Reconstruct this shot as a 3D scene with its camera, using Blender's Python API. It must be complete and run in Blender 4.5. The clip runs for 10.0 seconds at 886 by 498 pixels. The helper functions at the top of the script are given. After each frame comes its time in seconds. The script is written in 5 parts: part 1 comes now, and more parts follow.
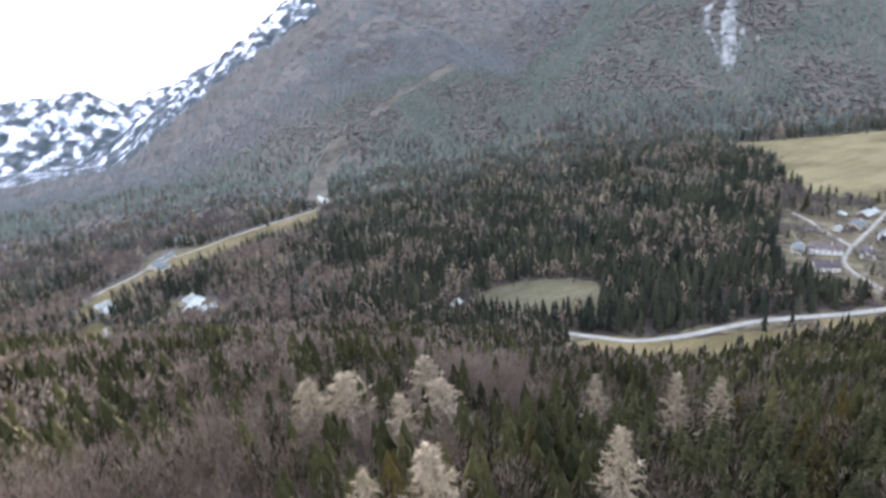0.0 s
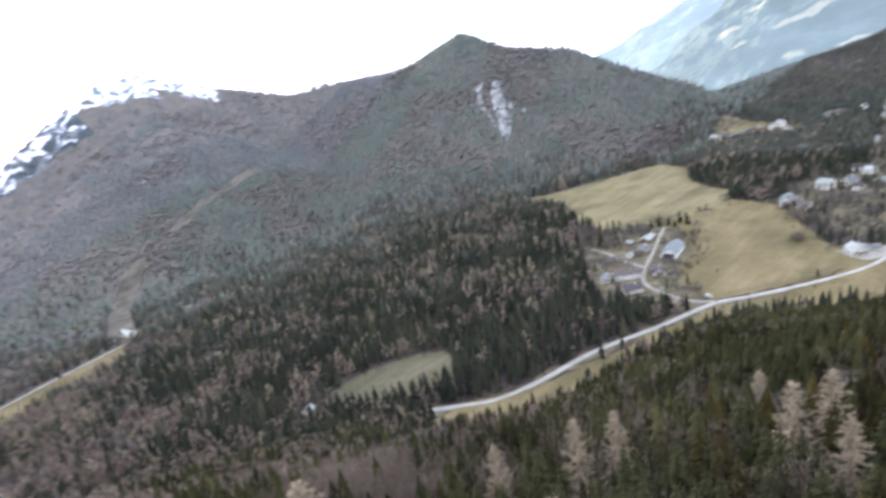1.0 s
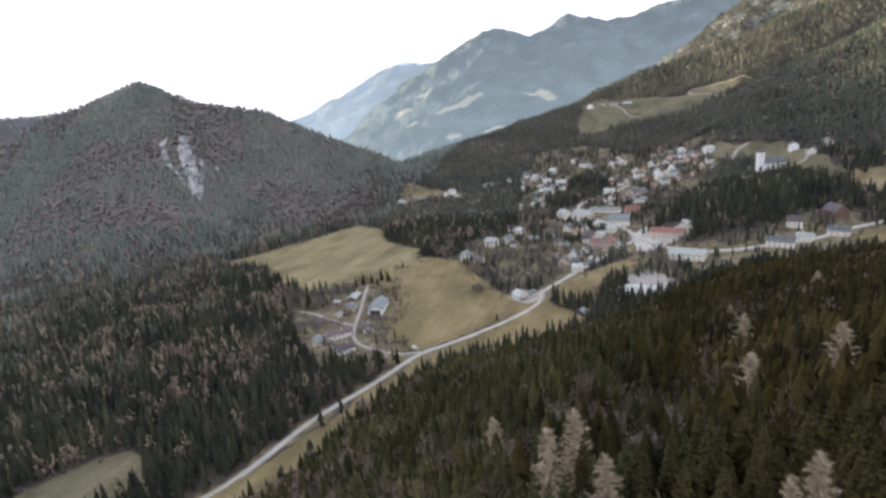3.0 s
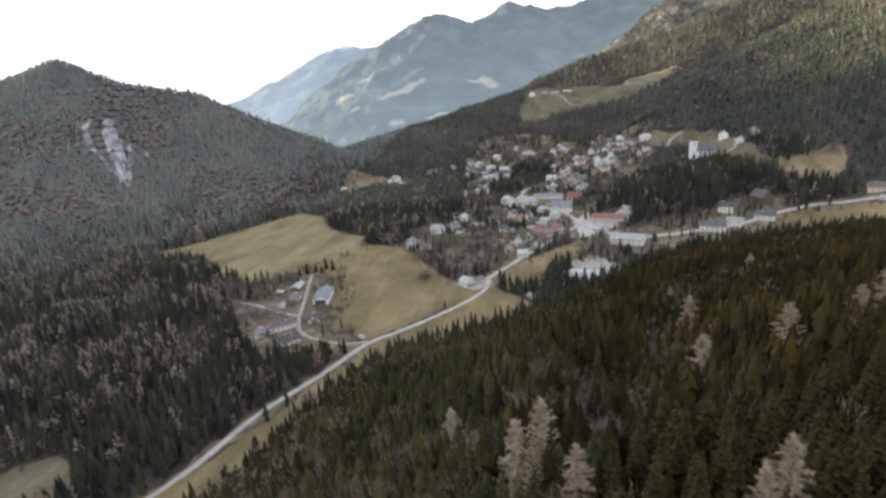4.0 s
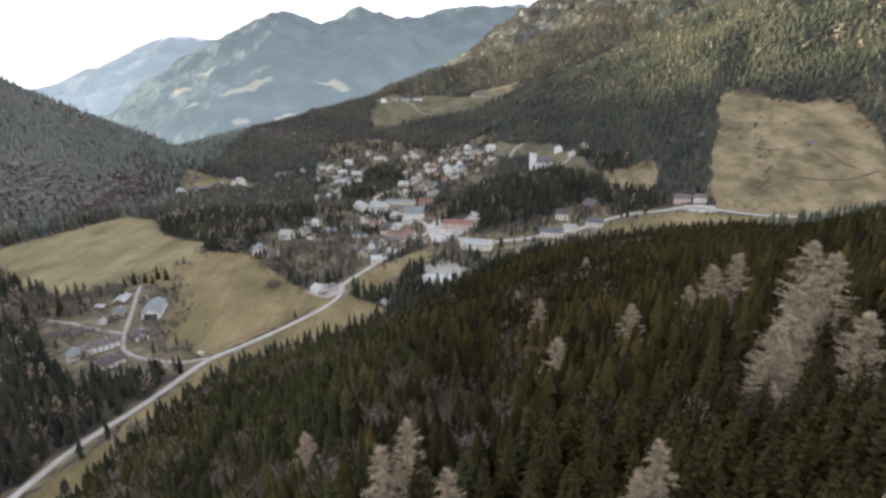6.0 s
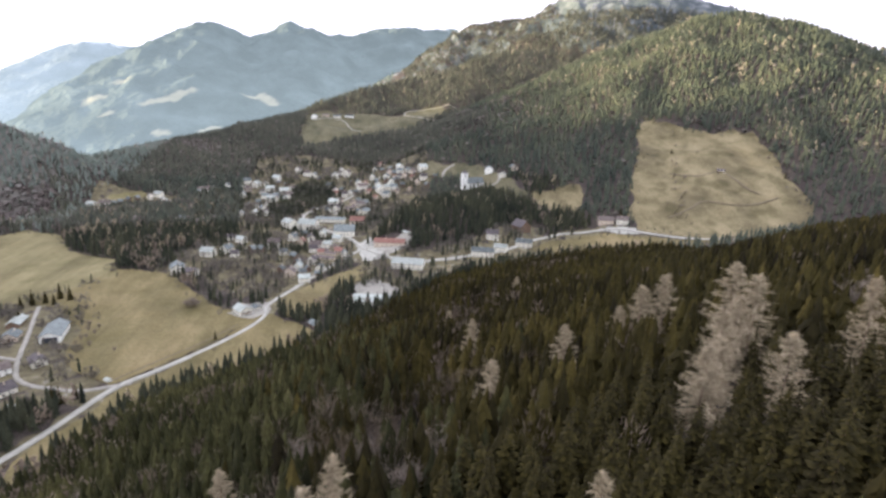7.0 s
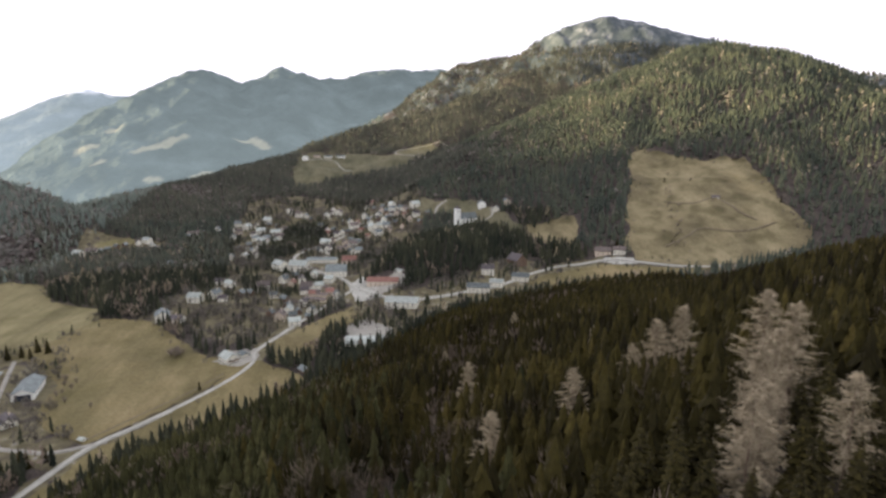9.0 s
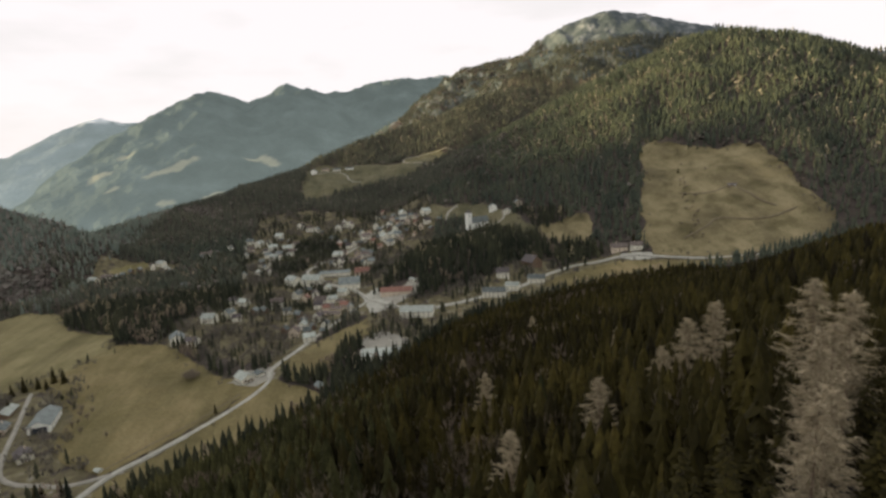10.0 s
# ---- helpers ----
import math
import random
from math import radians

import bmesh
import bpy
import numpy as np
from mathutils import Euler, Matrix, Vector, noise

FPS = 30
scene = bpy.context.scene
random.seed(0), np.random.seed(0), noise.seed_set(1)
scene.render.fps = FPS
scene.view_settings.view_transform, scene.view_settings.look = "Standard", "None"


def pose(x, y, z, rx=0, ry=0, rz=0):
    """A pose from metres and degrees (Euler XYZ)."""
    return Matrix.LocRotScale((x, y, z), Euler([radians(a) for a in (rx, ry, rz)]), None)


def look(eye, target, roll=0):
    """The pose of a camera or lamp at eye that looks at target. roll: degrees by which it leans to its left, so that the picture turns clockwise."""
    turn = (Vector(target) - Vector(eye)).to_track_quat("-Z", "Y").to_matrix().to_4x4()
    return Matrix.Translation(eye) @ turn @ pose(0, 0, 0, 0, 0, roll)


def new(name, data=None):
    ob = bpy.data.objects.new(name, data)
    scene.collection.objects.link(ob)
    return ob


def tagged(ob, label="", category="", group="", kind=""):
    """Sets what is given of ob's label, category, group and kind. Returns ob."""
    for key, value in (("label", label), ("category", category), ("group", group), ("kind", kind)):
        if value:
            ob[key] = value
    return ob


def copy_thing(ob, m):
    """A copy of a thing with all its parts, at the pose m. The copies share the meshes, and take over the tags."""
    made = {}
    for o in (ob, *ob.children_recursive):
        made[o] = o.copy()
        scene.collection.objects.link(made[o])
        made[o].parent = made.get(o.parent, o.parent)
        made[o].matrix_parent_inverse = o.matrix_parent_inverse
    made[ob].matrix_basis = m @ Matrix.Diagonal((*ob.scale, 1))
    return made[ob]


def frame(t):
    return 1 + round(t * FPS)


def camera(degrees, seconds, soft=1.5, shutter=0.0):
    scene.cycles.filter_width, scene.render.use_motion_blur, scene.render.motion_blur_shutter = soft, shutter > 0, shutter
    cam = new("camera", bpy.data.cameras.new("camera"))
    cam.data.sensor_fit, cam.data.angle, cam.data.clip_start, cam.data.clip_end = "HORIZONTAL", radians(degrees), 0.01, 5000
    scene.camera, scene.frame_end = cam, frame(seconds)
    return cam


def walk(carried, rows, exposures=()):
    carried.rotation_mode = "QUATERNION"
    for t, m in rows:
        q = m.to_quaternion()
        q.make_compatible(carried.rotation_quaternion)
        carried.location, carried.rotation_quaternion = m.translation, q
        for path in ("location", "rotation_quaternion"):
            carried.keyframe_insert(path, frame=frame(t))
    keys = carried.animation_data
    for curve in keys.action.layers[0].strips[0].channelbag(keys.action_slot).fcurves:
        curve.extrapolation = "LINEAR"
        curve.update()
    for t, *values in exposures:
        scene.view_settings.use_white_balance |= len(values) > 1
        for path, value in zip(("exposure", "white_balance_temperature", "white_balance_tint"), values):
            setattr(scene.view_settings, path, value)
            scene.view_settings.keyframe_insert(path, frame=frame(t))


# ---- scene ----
from mathutils import geometry

cam = camera(77.0, 10.0, soft=2.8, shutter=0.35)
PATH = [
    (0.0, pose(41.40, -21.63, 313.12, 67.070, 5.645, 66.988)),
    (0.5, pose(34.23, -21.89, 309.93, 69.238, 12.793, 57.184)),
    (1.0, pose(27.49, -21.35, 307.82, 73.013, 10.967, 46.327)),
    (1.5, pose(21.35, -19.93, 306.00, 75.851, 7.058, 35.432)),
    (2.0, pose(15.93, -17.28, 304.89, 76.592, 4.955, 26.702)),
    (2.5, pose(11.61, -13.90, 304.05, 76.095, 5.034, 20.364)),
    (4.0, pose(2.37, -5.00, 301.09, 73.314, 4.166, 10.468)),
    (4.5, pose(0.76, -2.52, 300.47, 73.069, 3.408, 6.874)),
    (5.0, pose(0.00, 0.00, 300.00, 73.004, 2.522, 3.230)),
    (5.5, pose(-0.56, 2.61, 299.29, 72.995, 1.434, -0.439)),
    (7.0, pose(-0.28, 12.11, 296.66, 75.390, -2.167, -10.882)),
    (7.5, pose(0.64, 16.19, 295.38, 76.888, -2.843, -13.044)),
    (8.0, pose(1.97, 20.90, 294.05, 78.241, -2.999, -13.564)),
    (8.5, pose(3.83, 26.04, 292.60, 78.966, -2.022, -12.778)),
    (9.0, pose(6.42, 31.70, 291.38, 79.207, -0.300, -11.749)),
    (9.5, pose(9.24, 38.01, 290.11, 79.534, 1.618, -10.743)),
    (10.0, pose(12.22, 44.42, 288.68, 79.867, 3.334, -10.895)),
]
walk(cam, PATH, exposures=[(0.0, 2.98, 5350, 24), (1.0, 2.93, 5450, 25), (2.0, 2.68, 5650, 26), (3.0, 2.32, 5750, 26), (5.5, 2.22, 5850, 25), (7.0, 2.65, 5850, 25), (8.0, 2.56, 5850, 26), (9.0, 2.06, 6100, 23), (10.0, 1.49, 6600, 15)])

# ---- sky and sun ----
SUN_AZ, SUN_EL = -84.0, 2.5   # degrees from the valley's axis (+y) to the right, and above the horizon
world = bpy.data.worlds.new("sky")
scene.world = world
world.use_nodes = True
wt = world.node_tree
wt.nodes.clear()
sky = wt.nodes.new("ShaderNodeTexSky")
sky.sky_type, sky.sun_disc = "NISHITA", False
sky.sun_elevation, sky.sun_rotation, sky.altitude, sky.dust_density = radians(SUN_EL), radians(SUN_AZ), 800, 2.0
sky_bg = wt.nodes.new("ShaderNodeBackground")
sky_bg.inputs["Strength"].default_value = 0.055
wt.links.new(sky.outputs[0], sky_bg.inputs["Color"])
# thin bright overcast with a few grey folds
coord = wt.nodes.new("ShaderNodeTexCoord")
folds = wt.nodes.new("ShaderNodeTexNoise")
folds.inputs["Scale"].default_value, folds.inputs["Detail"].default_value = 5.0, 5.0
stretch = wt.nodes.new("ShaderNodeMapping")
stretch.inputs["Scale"].default_value = (1.0, 1.0, 3.5)
wt.links.new(coord.outputs["Generated"], stretch.inputs["Vector"])
wt.links.new(stretch.outputs[0], folds.inputs["Vector"])
tone = wt.nodes.new("ShaderNodeValToRGB")
tone.color_ramp.elements[0].position, tone.color_ramp.elements[0].color = 0.30, (0.91, 0.90, 0.89, 1)
tone.color_ramp.elements[1].position, tone.color_ramp.elements[1].color = 0.48, (1.0, 0.98, 0.98, 1)
wt.links.new(folds.outputs["Fac"], tone.inputs["Fac"])
cloud_bg = wt.nodes.new("ShaderNodeBackground")
cloud_bg.inputs["Strength"].default_value = 0.40
wt.links.new(tone.outputs[0], cloud_bg.inputs["Color"])
sky_mix = wt.nodes.new("ShaderNodeMixShader")
sky_mix.inputs["Fac"].default_value = 0.86
wt.links.new(sky_bg.outputs[0], sky_mix.inputs[1])
wt.links.new(cloud_bg.outputs[0], sky_mix.inputs[2])
out = wt.nodes.new("ShaderNodeOutputWorld")
wt.links.new(sky_mix.outputs[0], out.inputs["Surface"])

sun_dir = Vector((math.sin(radians(SUN_AZ)) * math.cos(radians(SUN_EL)), math.cos(radians(SUN_AZ)) * math.cos(radians(SUN_EL)), math.sin(radians(SUN_EL))))
sun = new("sun", bpy.data.lights.new("sun", "SUN"))
sun.data.energy, sun.data.angle, sun.data.color = 4.3, radians(3.0), (1.0, 0.82, 0.46)
sun.matrix_world = look(sun_dir * 3000, (0, 0, 0))


# ---- materials ----
def nodes_of(name):
    m = bpy.data.materials.new(name)
    m.use_nodes = True
    nt = m.node_tree
    return m, nt, nt.nodes["Principled BSDF"]


def add(nt, kind, **values):
    n = nt.nodes.new(kind)
    for key, v in values.items():
        n.inputs[key].default_value = v
    return n


def ramp(nt, source, stops):
    r = nt.nodes.new("ShaderNodeValToRGB")
    while len(r.color_ramp.elements) < len(stops):
        r.color_ramp.elements.new(0.5)
    for e, (p, c) in zip(r.color_ramp.elements, stops):
        e.position, e.color = p, (*c, 1)
    nt.links.new(source, r.inputs["Fac"])
    return r.outputs["Color"]


def blend(nt, fac, a, b, mode="MIX"):
    m = nt.nodes.new("ShaderNodeMix")
    m.data_type, m.blend_type = "RGBA", mode
    for key, v in ((0, fac), (6, a), (7, b)):
        if isinstance(v, (int, float)):
            m.inputs[key].default_value = v
        elif isinstance(v, tuple):
            m.inputs[key].default_value = (*v, 1)
        else:
            nt.links.new(v, m.inputs[key])
    return m.outputs[2]


def world_noise(nt, scale, detail=4.0, stretch_by=(1, 1, 1)):
    geo = nt.nodes.new("ShaderNodeNewGeometry")
    mp = add(nt, "ShaderNodeMapping", Scale=stretch_by)
    nt.links.new(geo.outputs["Position"], mp.inputs["Vector"])
    n = add(nt, "ShaderNodeTexNoise", Scale=scale, Detail=detail)
    nt.links.new(mp.outputs[0], n.inputs["Vector"])
    return n.outputs["Fac"]


def attribute(nt, name):
    a = nt.nodes.new("ShaderNodeAttribute")
    a.attribute_name = name
    return a.outputs["Fac"]


def bump(nt, bsdf, source, strength, distance):
    b = add(nt, "ShaderNodeBump", Strength=strength, Distance=distance)
    nt.links.new(source, b.inputs["Height"])
    nt.links.new(b.outputs[0], bsdf.inputs["Normal"])


def plain(name, dark, light, scale=0.5, rough=0.85, metal=0.0, stretch_by=(1, 1, 1), per_object=0.0, relief=0.0):
    """A surface that varies between two colours at two scales."""
    m, nt, bsdf = nodes_of(name)
    c = ramp(nt, world_noise(nt, scale, 6.0, stretch_by), [(0.3, dark), (0.7, light)])
    grime = ramp(nt, world_noise(nt, scale * 7, 3.0), [(0.3, (0.78, 0.78, 0.78)), (0.65, (1.06, 1.06, 1.06))])
    c = blend(nt, 0.7, c, grime, "MULTIPLY")
    if per_object:
        info = nt.nodes.new("ShaderNodeObjectInfo")
        tone_ = ramp(nt, info.outputs["Random"], [(0.0, (1 - per_object,) * 3), (1.0, (1 + per_object,) * 3)])
        c = blend(nt, 1.0, c, tone_, "MULTIPLY")
    nt.links.new(c, bsdf.inputs["Base Color"])
    bsdf.inputs["Roughness"].default_value, bsdf.inputs["Metallic"].default_value = rough, metal
    bsdf.inputs["Specular IOR Level"].default_value = 0.25
    if relief:
        bump(nt, bsdf, world_noise(nt, scale * 5, 5.0), 0.6, relief)
    return m


def foliage(name, stops, light=0.0, mottling=0.33):
    """Leaf or twig colour: one tint per plant, with a finer mottling."""
    m, nt, bsdf = nodes_of(name)
    info = nt.nodes.new("ShaderNodeObjectInfo")
    a = attribute(nt, "tint")
    add_ = nt.nodes.new("ShaderNodeMath")
    add_.operation = "ADD"
    nt.links.new(a, add_.inputs[0])
    half = nt.nodes.new("ShaderNodeMath")
    half.operation, half.inputs[1].default_value = "MULTIPLY", light
    nt.links.new(info.outputs["Random"], half.inputs[0])
    nt.links.new(half.outputs[0], add_.inputs[1])
    c = ramp(nt, add_.outputs[0], stops)
    mottle = ramp(nt, world_noise(nt, 0.7, 3.0), [(0.3, (1 - mottling,) * 3), (0.7, (1 + 0.9 * mottling,) * 3)])
    c = blend(nt, 1.0, c, mottle, "MULTIPLY")
    nt.links.new(c, bsdf.inputs["Base Color"])
    bsdf.inputs["Roughness"].default_value = 0.9
    bsdf.inputs["Specular IOR Level"].default_value = 0.15
    return m


def ground_material():
    m, nt, bsdf = nodes_of("forest_floor_rock_and_snow")
    litter = ramp(nt, world_noise(nt, 0.06, 6.0), [(0.3, (0.044, 0.038, 0.034)), (0.5, (0.066, 0.057, 0.048)), (0.7, (0.085, 0.076, 0.058))])
    fine = ramp(nt, world_noise(nt, 0.6, 4.0), [(0.3, (0.6, 0.6, 0.6)), (0.7, (1.25, 1.25, 1.25))])
    litter = blend(nt, 1.0, litter, fine, "MULTIPLY")
    # bluish cast puts air haze into the colour of the far rock
    stone = ramp(nt, world_noise(nt, 0.022, 8.0, (1, 1, 0.3)), [(0.32, (0.044, 0.058, 0.060)), (0.47, (0.064, 0.080, 0.082)), (0.58, (0.105, 0.122, 0.122)), (0.70, (0.22, 0.235, 0.232))])
    snow = ramp(nt, world_noise(nt, 0.035, 7.0, (1, 1, 0.22)), [(0.38, (0.14, 0.18, 0.20)), (0.44, (0.36, 0.42, 0.45)), (0.51, (0.72, 0.76, 0.79))])
    yard = ramp(nt, world_noise(nt, 0.09, 6.0), [(0.35, (0.078, 0.070, 0.046)), (0.5, (0.118, 0.108, 0.062)), (0.62, (0.150, 0.138, 0.080)), (0.74, (0.235, 0.23, 0.205))])

    def edge(name, scale):
        n = nt.nodes.new("ShaderNodeMath")
        n.operation = "ADD"
        nt.links.new(attribute(nt, name), n.inputs[0])
        nt.links.new(world_noise(nt, scale, 6.0), n.inputs[1])
        return ramp(nt, n.outputs[0], [(0.92, (0, 0, 0)), (1.02, (1, 1, 1))])

    # brown-grey beech litter, paled to lift shaded gaps and carry haze
    lifted_litter = ramp(nt, world_noise(nt, 0.02, 6.0), [(0.35, (0.112, 0.112, 0.094)), (0.65, (0.150, 0.140, 0.120))])
    litter = blend(nt, edge("leaf", 0.02), litter, lifted_litter)
    c = blend(nt, edge("yard", 0.05), litter, yard)
    c = blend(nt, edge("rock", 0.03), c, stone)
    c = blend(nt, edge("snow", 0.02), c, snow)
    nt.links.new(c, bsdf.inputs["Base Color"])
    bsdf.inputs["Roughness"].default_value = 0.95
    bsdf.inputs["Specular IOR Level"].default_value = 0.1
    bump(nt, bsdf, world_noise(nt, 0.05, 8.0), 0.9, 8.0)
    return m


def meadow_material(name, dark, mid, light, worn=0.84):
    m, nt, bsdf = nodes_of(name)
    c = ramp(nt, world_noise(nt, 0.018, 5.0, (1, 0.45, 1)), [(0.3, dark), (0.5, mid), (0.72, light)])
    fine = ramp(nt, world_noise(nt, 0.35, 5.0), [(0.3, (0.8, 0.8, 0.8)), (0.7, (1.12, 1.12, 1.12))])
    c = blend(nt, 1.0, c, fine, "MULTIPLY")
    patches = ramp(nt, world_noise(nt, 0.03, 7.0), [(0.34, (worn, worn + 0.01, worn - 0.04)), (0.5, (1.0, 1.0, 1.0)), (0.68, (1.07, 1.05, 1.05))])
    c = blend(nt, 1.0, c, patches, "MULTIPLY")
    mown = ramp(nt, world_noise(nt, 0.09, 3.0, (1.0, 0.12, 1.0)), [(0.4, (0.90, 0.90, 0.88)), (0.6, (1.05, 1.05, 1.05))])
    c = blend(nt, 1.0, c, mown, "MULTIPLY")
    nt.links.new(c, bsdf.inputs["Base Color"])
    bsdf.inputs["Roughness"].default_value = 0.95
    bsdf.inputs["Specular IOR Level"].default_value = 0.1
    bump(nt, bsdf, world_noise(nt, 0.03, 7.0), 0.8, 9.0)
    return m


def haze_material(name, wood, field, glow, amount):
    """Distant mountains behind the valley: woods and fields, with bluish air haze added as emission."""
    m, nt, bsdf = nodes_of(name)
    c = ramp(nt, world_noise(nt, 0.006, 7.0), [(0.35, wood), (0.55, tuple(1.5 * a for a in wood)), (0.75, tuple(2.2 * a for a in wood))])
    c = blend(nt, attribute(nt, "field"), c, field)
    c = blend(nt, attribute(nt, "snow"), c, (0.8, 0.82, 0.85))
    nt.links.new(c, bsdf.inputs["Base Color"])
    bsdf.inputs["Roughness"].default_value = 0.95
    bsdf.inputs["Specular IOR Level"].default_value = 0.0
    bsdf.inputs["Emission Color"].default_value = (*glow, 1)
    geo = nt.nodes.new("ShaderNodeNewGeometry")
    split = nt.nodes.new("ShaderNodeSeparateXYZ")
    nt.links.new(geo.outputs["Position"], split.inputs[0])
    # haze glow, stronger towards the valley floor
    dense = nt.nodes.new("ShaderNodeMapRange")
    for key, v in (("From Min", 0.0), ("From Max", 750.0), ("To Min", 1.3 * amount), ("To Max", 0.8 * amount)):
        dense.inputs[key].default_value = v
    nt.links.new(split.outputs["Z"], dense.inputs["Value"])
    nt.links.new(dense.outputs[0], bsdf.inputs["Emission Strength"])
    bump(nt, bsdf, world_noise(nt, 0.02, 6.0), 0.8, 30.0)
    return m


GROUND = ground_material()
MEADOW = meadow_material("dry_winter_grass", (0.122, 0.106, 0.052), (0.176, 0.153, 0.076), (0.225, 0.196, 0.10))
MEADOW_PALE = meadow_material("greyer_winter_grass", (0.122, 0.112, 0.056), (0.174, 0.158, 0.080), (0.220, 0.199, 0.104))
MEADOW_GREEN = meadow_material("greener_grass", (0.105, 0.094, 0.044), (0.155, 0.134, 0.064), (0.21, 0.176, 0.09))
MEADOW_BROWN = meadow_material("bleached_slope_grass", (0.113, 0.100, 0.056), (0.182, 0.160, 0.088), (0.235, 0.206, 0.117), 0.62)
# darkened so its colour stands in for shade on the terrace meadow
MEADOW_HILL = meadow_material("darkened_hill_grass", (0.074, 0.074, 0.044), (0.105, 0.103, 0.060), (0.145, 0.135, 0.082))
MEADOW_CHUTE = meadow_material("greyish_chute_grass", (0.085, 0.082, 0.064), (0.118, 0.113, 0.088), (0.160, 0.150, 0.118), 0.65)
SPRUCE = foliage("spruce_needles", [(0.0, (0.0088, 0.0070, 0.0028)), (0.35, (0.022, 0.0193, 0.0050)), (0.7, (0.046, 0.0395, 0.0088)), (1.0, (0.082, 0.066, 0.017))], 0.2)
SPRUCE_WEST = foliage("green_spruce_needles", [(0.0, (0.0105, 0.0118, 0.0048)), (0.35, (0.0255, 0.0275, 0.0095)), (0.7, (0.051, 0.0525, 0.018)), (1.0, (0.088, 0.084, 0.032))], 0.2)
SPRUCE_VALLEY = foliage("valley_spruce_needles", [(0.0, (0.015, 0.020, 0.014)), (0.4, (0.033, 0.039, 0.024)), (0.75, (0.060, 0.064, 0.036)), (1.0, (0.102, 0.099, 0.056))])
# far needles paled and cooled so their colour carries the air haze
SPRUCE_SLOPE_HAZE = foliage("hazed_slope_needles", [(0.0, (0.031, 0.042, 0.033)), (0.5, (0.055, 0.067, 0.046)), (1.0, (0.092, 0.099, 0.062))], mottling=0.2)
SPRUCE_UPPER_HAZE = foliage("hazed_upper_needles", [(0.0, (0.031, 0.042, 0.030)), (0.5, (0.055, 0.066, 0.042)), (1.0, (0.092, 0.098, 0.057))], mottling=0.18)
SPRUCE_HIGH_HAZE = foliage("hazed_mountain_needles", [(0.0, (0.086, 0.112, 0.092)), (0.5, (0.120, 0.145, 0.116)), (1.0, (0.168, 0.184, 0.148))], mottling=0.15)
LARCH = foliage("bare_larch_twigs", [(0.0, (0.230, 0.194, 0.124)), (1.0, (0.368, 0.316, 0.208))], 0.3)
LARCH_PALE = foliage("far_larch_twigs", [(0.0, (0.150, 0.140, 0.106)), (1.0, (0.235, 0.218, 0.165))])
BROADLEAF = foliage("bare_broadleaf_twigs", [(0.0, (0.075, 0.059, 0.042)), (0.5, (0.128, 0.103, 0.074)), (1.0, (0.195, 0.163, 0.120))], 0.2)
BROADLEAF_VALLEY = foliage("pale_brown_broadleaf_twigs", [(0.0, (0.13, 0.105, 0.078)), (0.5, (0.195, 0.160, 0.120)), (1.0, (0.28, 0.235, 0.18))], 0.2)
BARE_NEAR_TWIGS = foliage("dark_bare_twigs", [(0.0, (0.10, 0.083, 0.066)), (1.0, (0.22, 0.19, 0.15))])
GARDEN = foliage("grey_brown_garden_twigs", [(0.0, (0.082, 0.076, 0.062)), (0.5, (0.122, 0.114, 0.094)), (1.0, (0.175, 0.165, 0.138))], mottling=0.25)
# mountain woods with haze mixed into needle and twig colours
SPRUCE_FOOT_HAZE = foliage("hazed_foot_needles", [(0.0, (0.040, 0.045, 0.033)), (0.5, (0.064, 0.069, 0.049)), (1.0, (0.105, 0.104, 0.073))], mottling=0.18)
BEECH_FOOT_HAZE = foliage("hazed_foot_beech_twigs", [(0.0, (0.090, 0.080, 0.070)), (0.5, (0.130, 0.114, 0.098)), (1.0, (0.18, 0.16, 0.137))], mottling=0.2)
BEECH_HAZE = foliage("hazed_beech_twigs", [(0.0, (0.121, 0.119, 0.102)), (0.5, (0.151, 0.147, 0.127)), (1.0, (0.188, 0.181, 0.156))], mottling=0.15)
SCRUB_HAZE = foliage("hazed_mountain_scrub", [(0.0, (0.140, 0.144, 0.138)), (0.5, (0.185, 0.186, 0.176)), (1.0, (0.235, 0.232, 0.218))], mottling=0.2)
PINE_HAZE = foliage("hazed_mountain_pine", [(0.0, (0.110, 0.128, 0.122)), (0.5, (0.142, 0.158, 0.148)), (1.0, (0.180, 0.190, 0.172))], mottling=0.15)
BARK = plain("bark", (0.06, 0.045, 0.035), (0.13, 0.10, 0.08), 2.0, 0.95)
LARCH_BARK = plain("larch_bark", (0.15, 0.11, 0.08), (0.26, 0.20, 0.15), 2.0, 0.95)
ASPHALT = plain("pale_worn_asphalt", (0.285, 0.292, 0.245), (0.38, 0.388, 0.33), 0.08, 0.8)
TRACK = plain("bare_earth_track", (0.108, 0.092, 0.056), (0.155, 0.132, 0.083), 0.15, 0.95)
GRAVEL = plain("gravel", (0.21, 0.207, 0.17), (0.315, 0.312, 0.262), 0.15, 0.95)
WHITE_WALL = plain("white_plaster", (0.60, 0.60, 0.49), (0.785, 0.785, 0.655), 0.3, 0.9, per_object=0.08)
CHURCH_WALL = plain("bright_whitewash", (0.69, 0.72, 0.64), (0.80, 0.83, 0.75), 0.3, 0.9)
CREAM_WALL = plain("cream_plaster", (0.48, 0.42, 0.32), (0.60, 0.53, 0.41), 0.3, 0.9, per_object=0.1)
WOOD_WALL = plain("weathered_wood", (0.11, 0.075, 0.05), (0.20, 0.145, 0.10), 0.8, 0.85, stretch_by=(1, 1, 0.2))
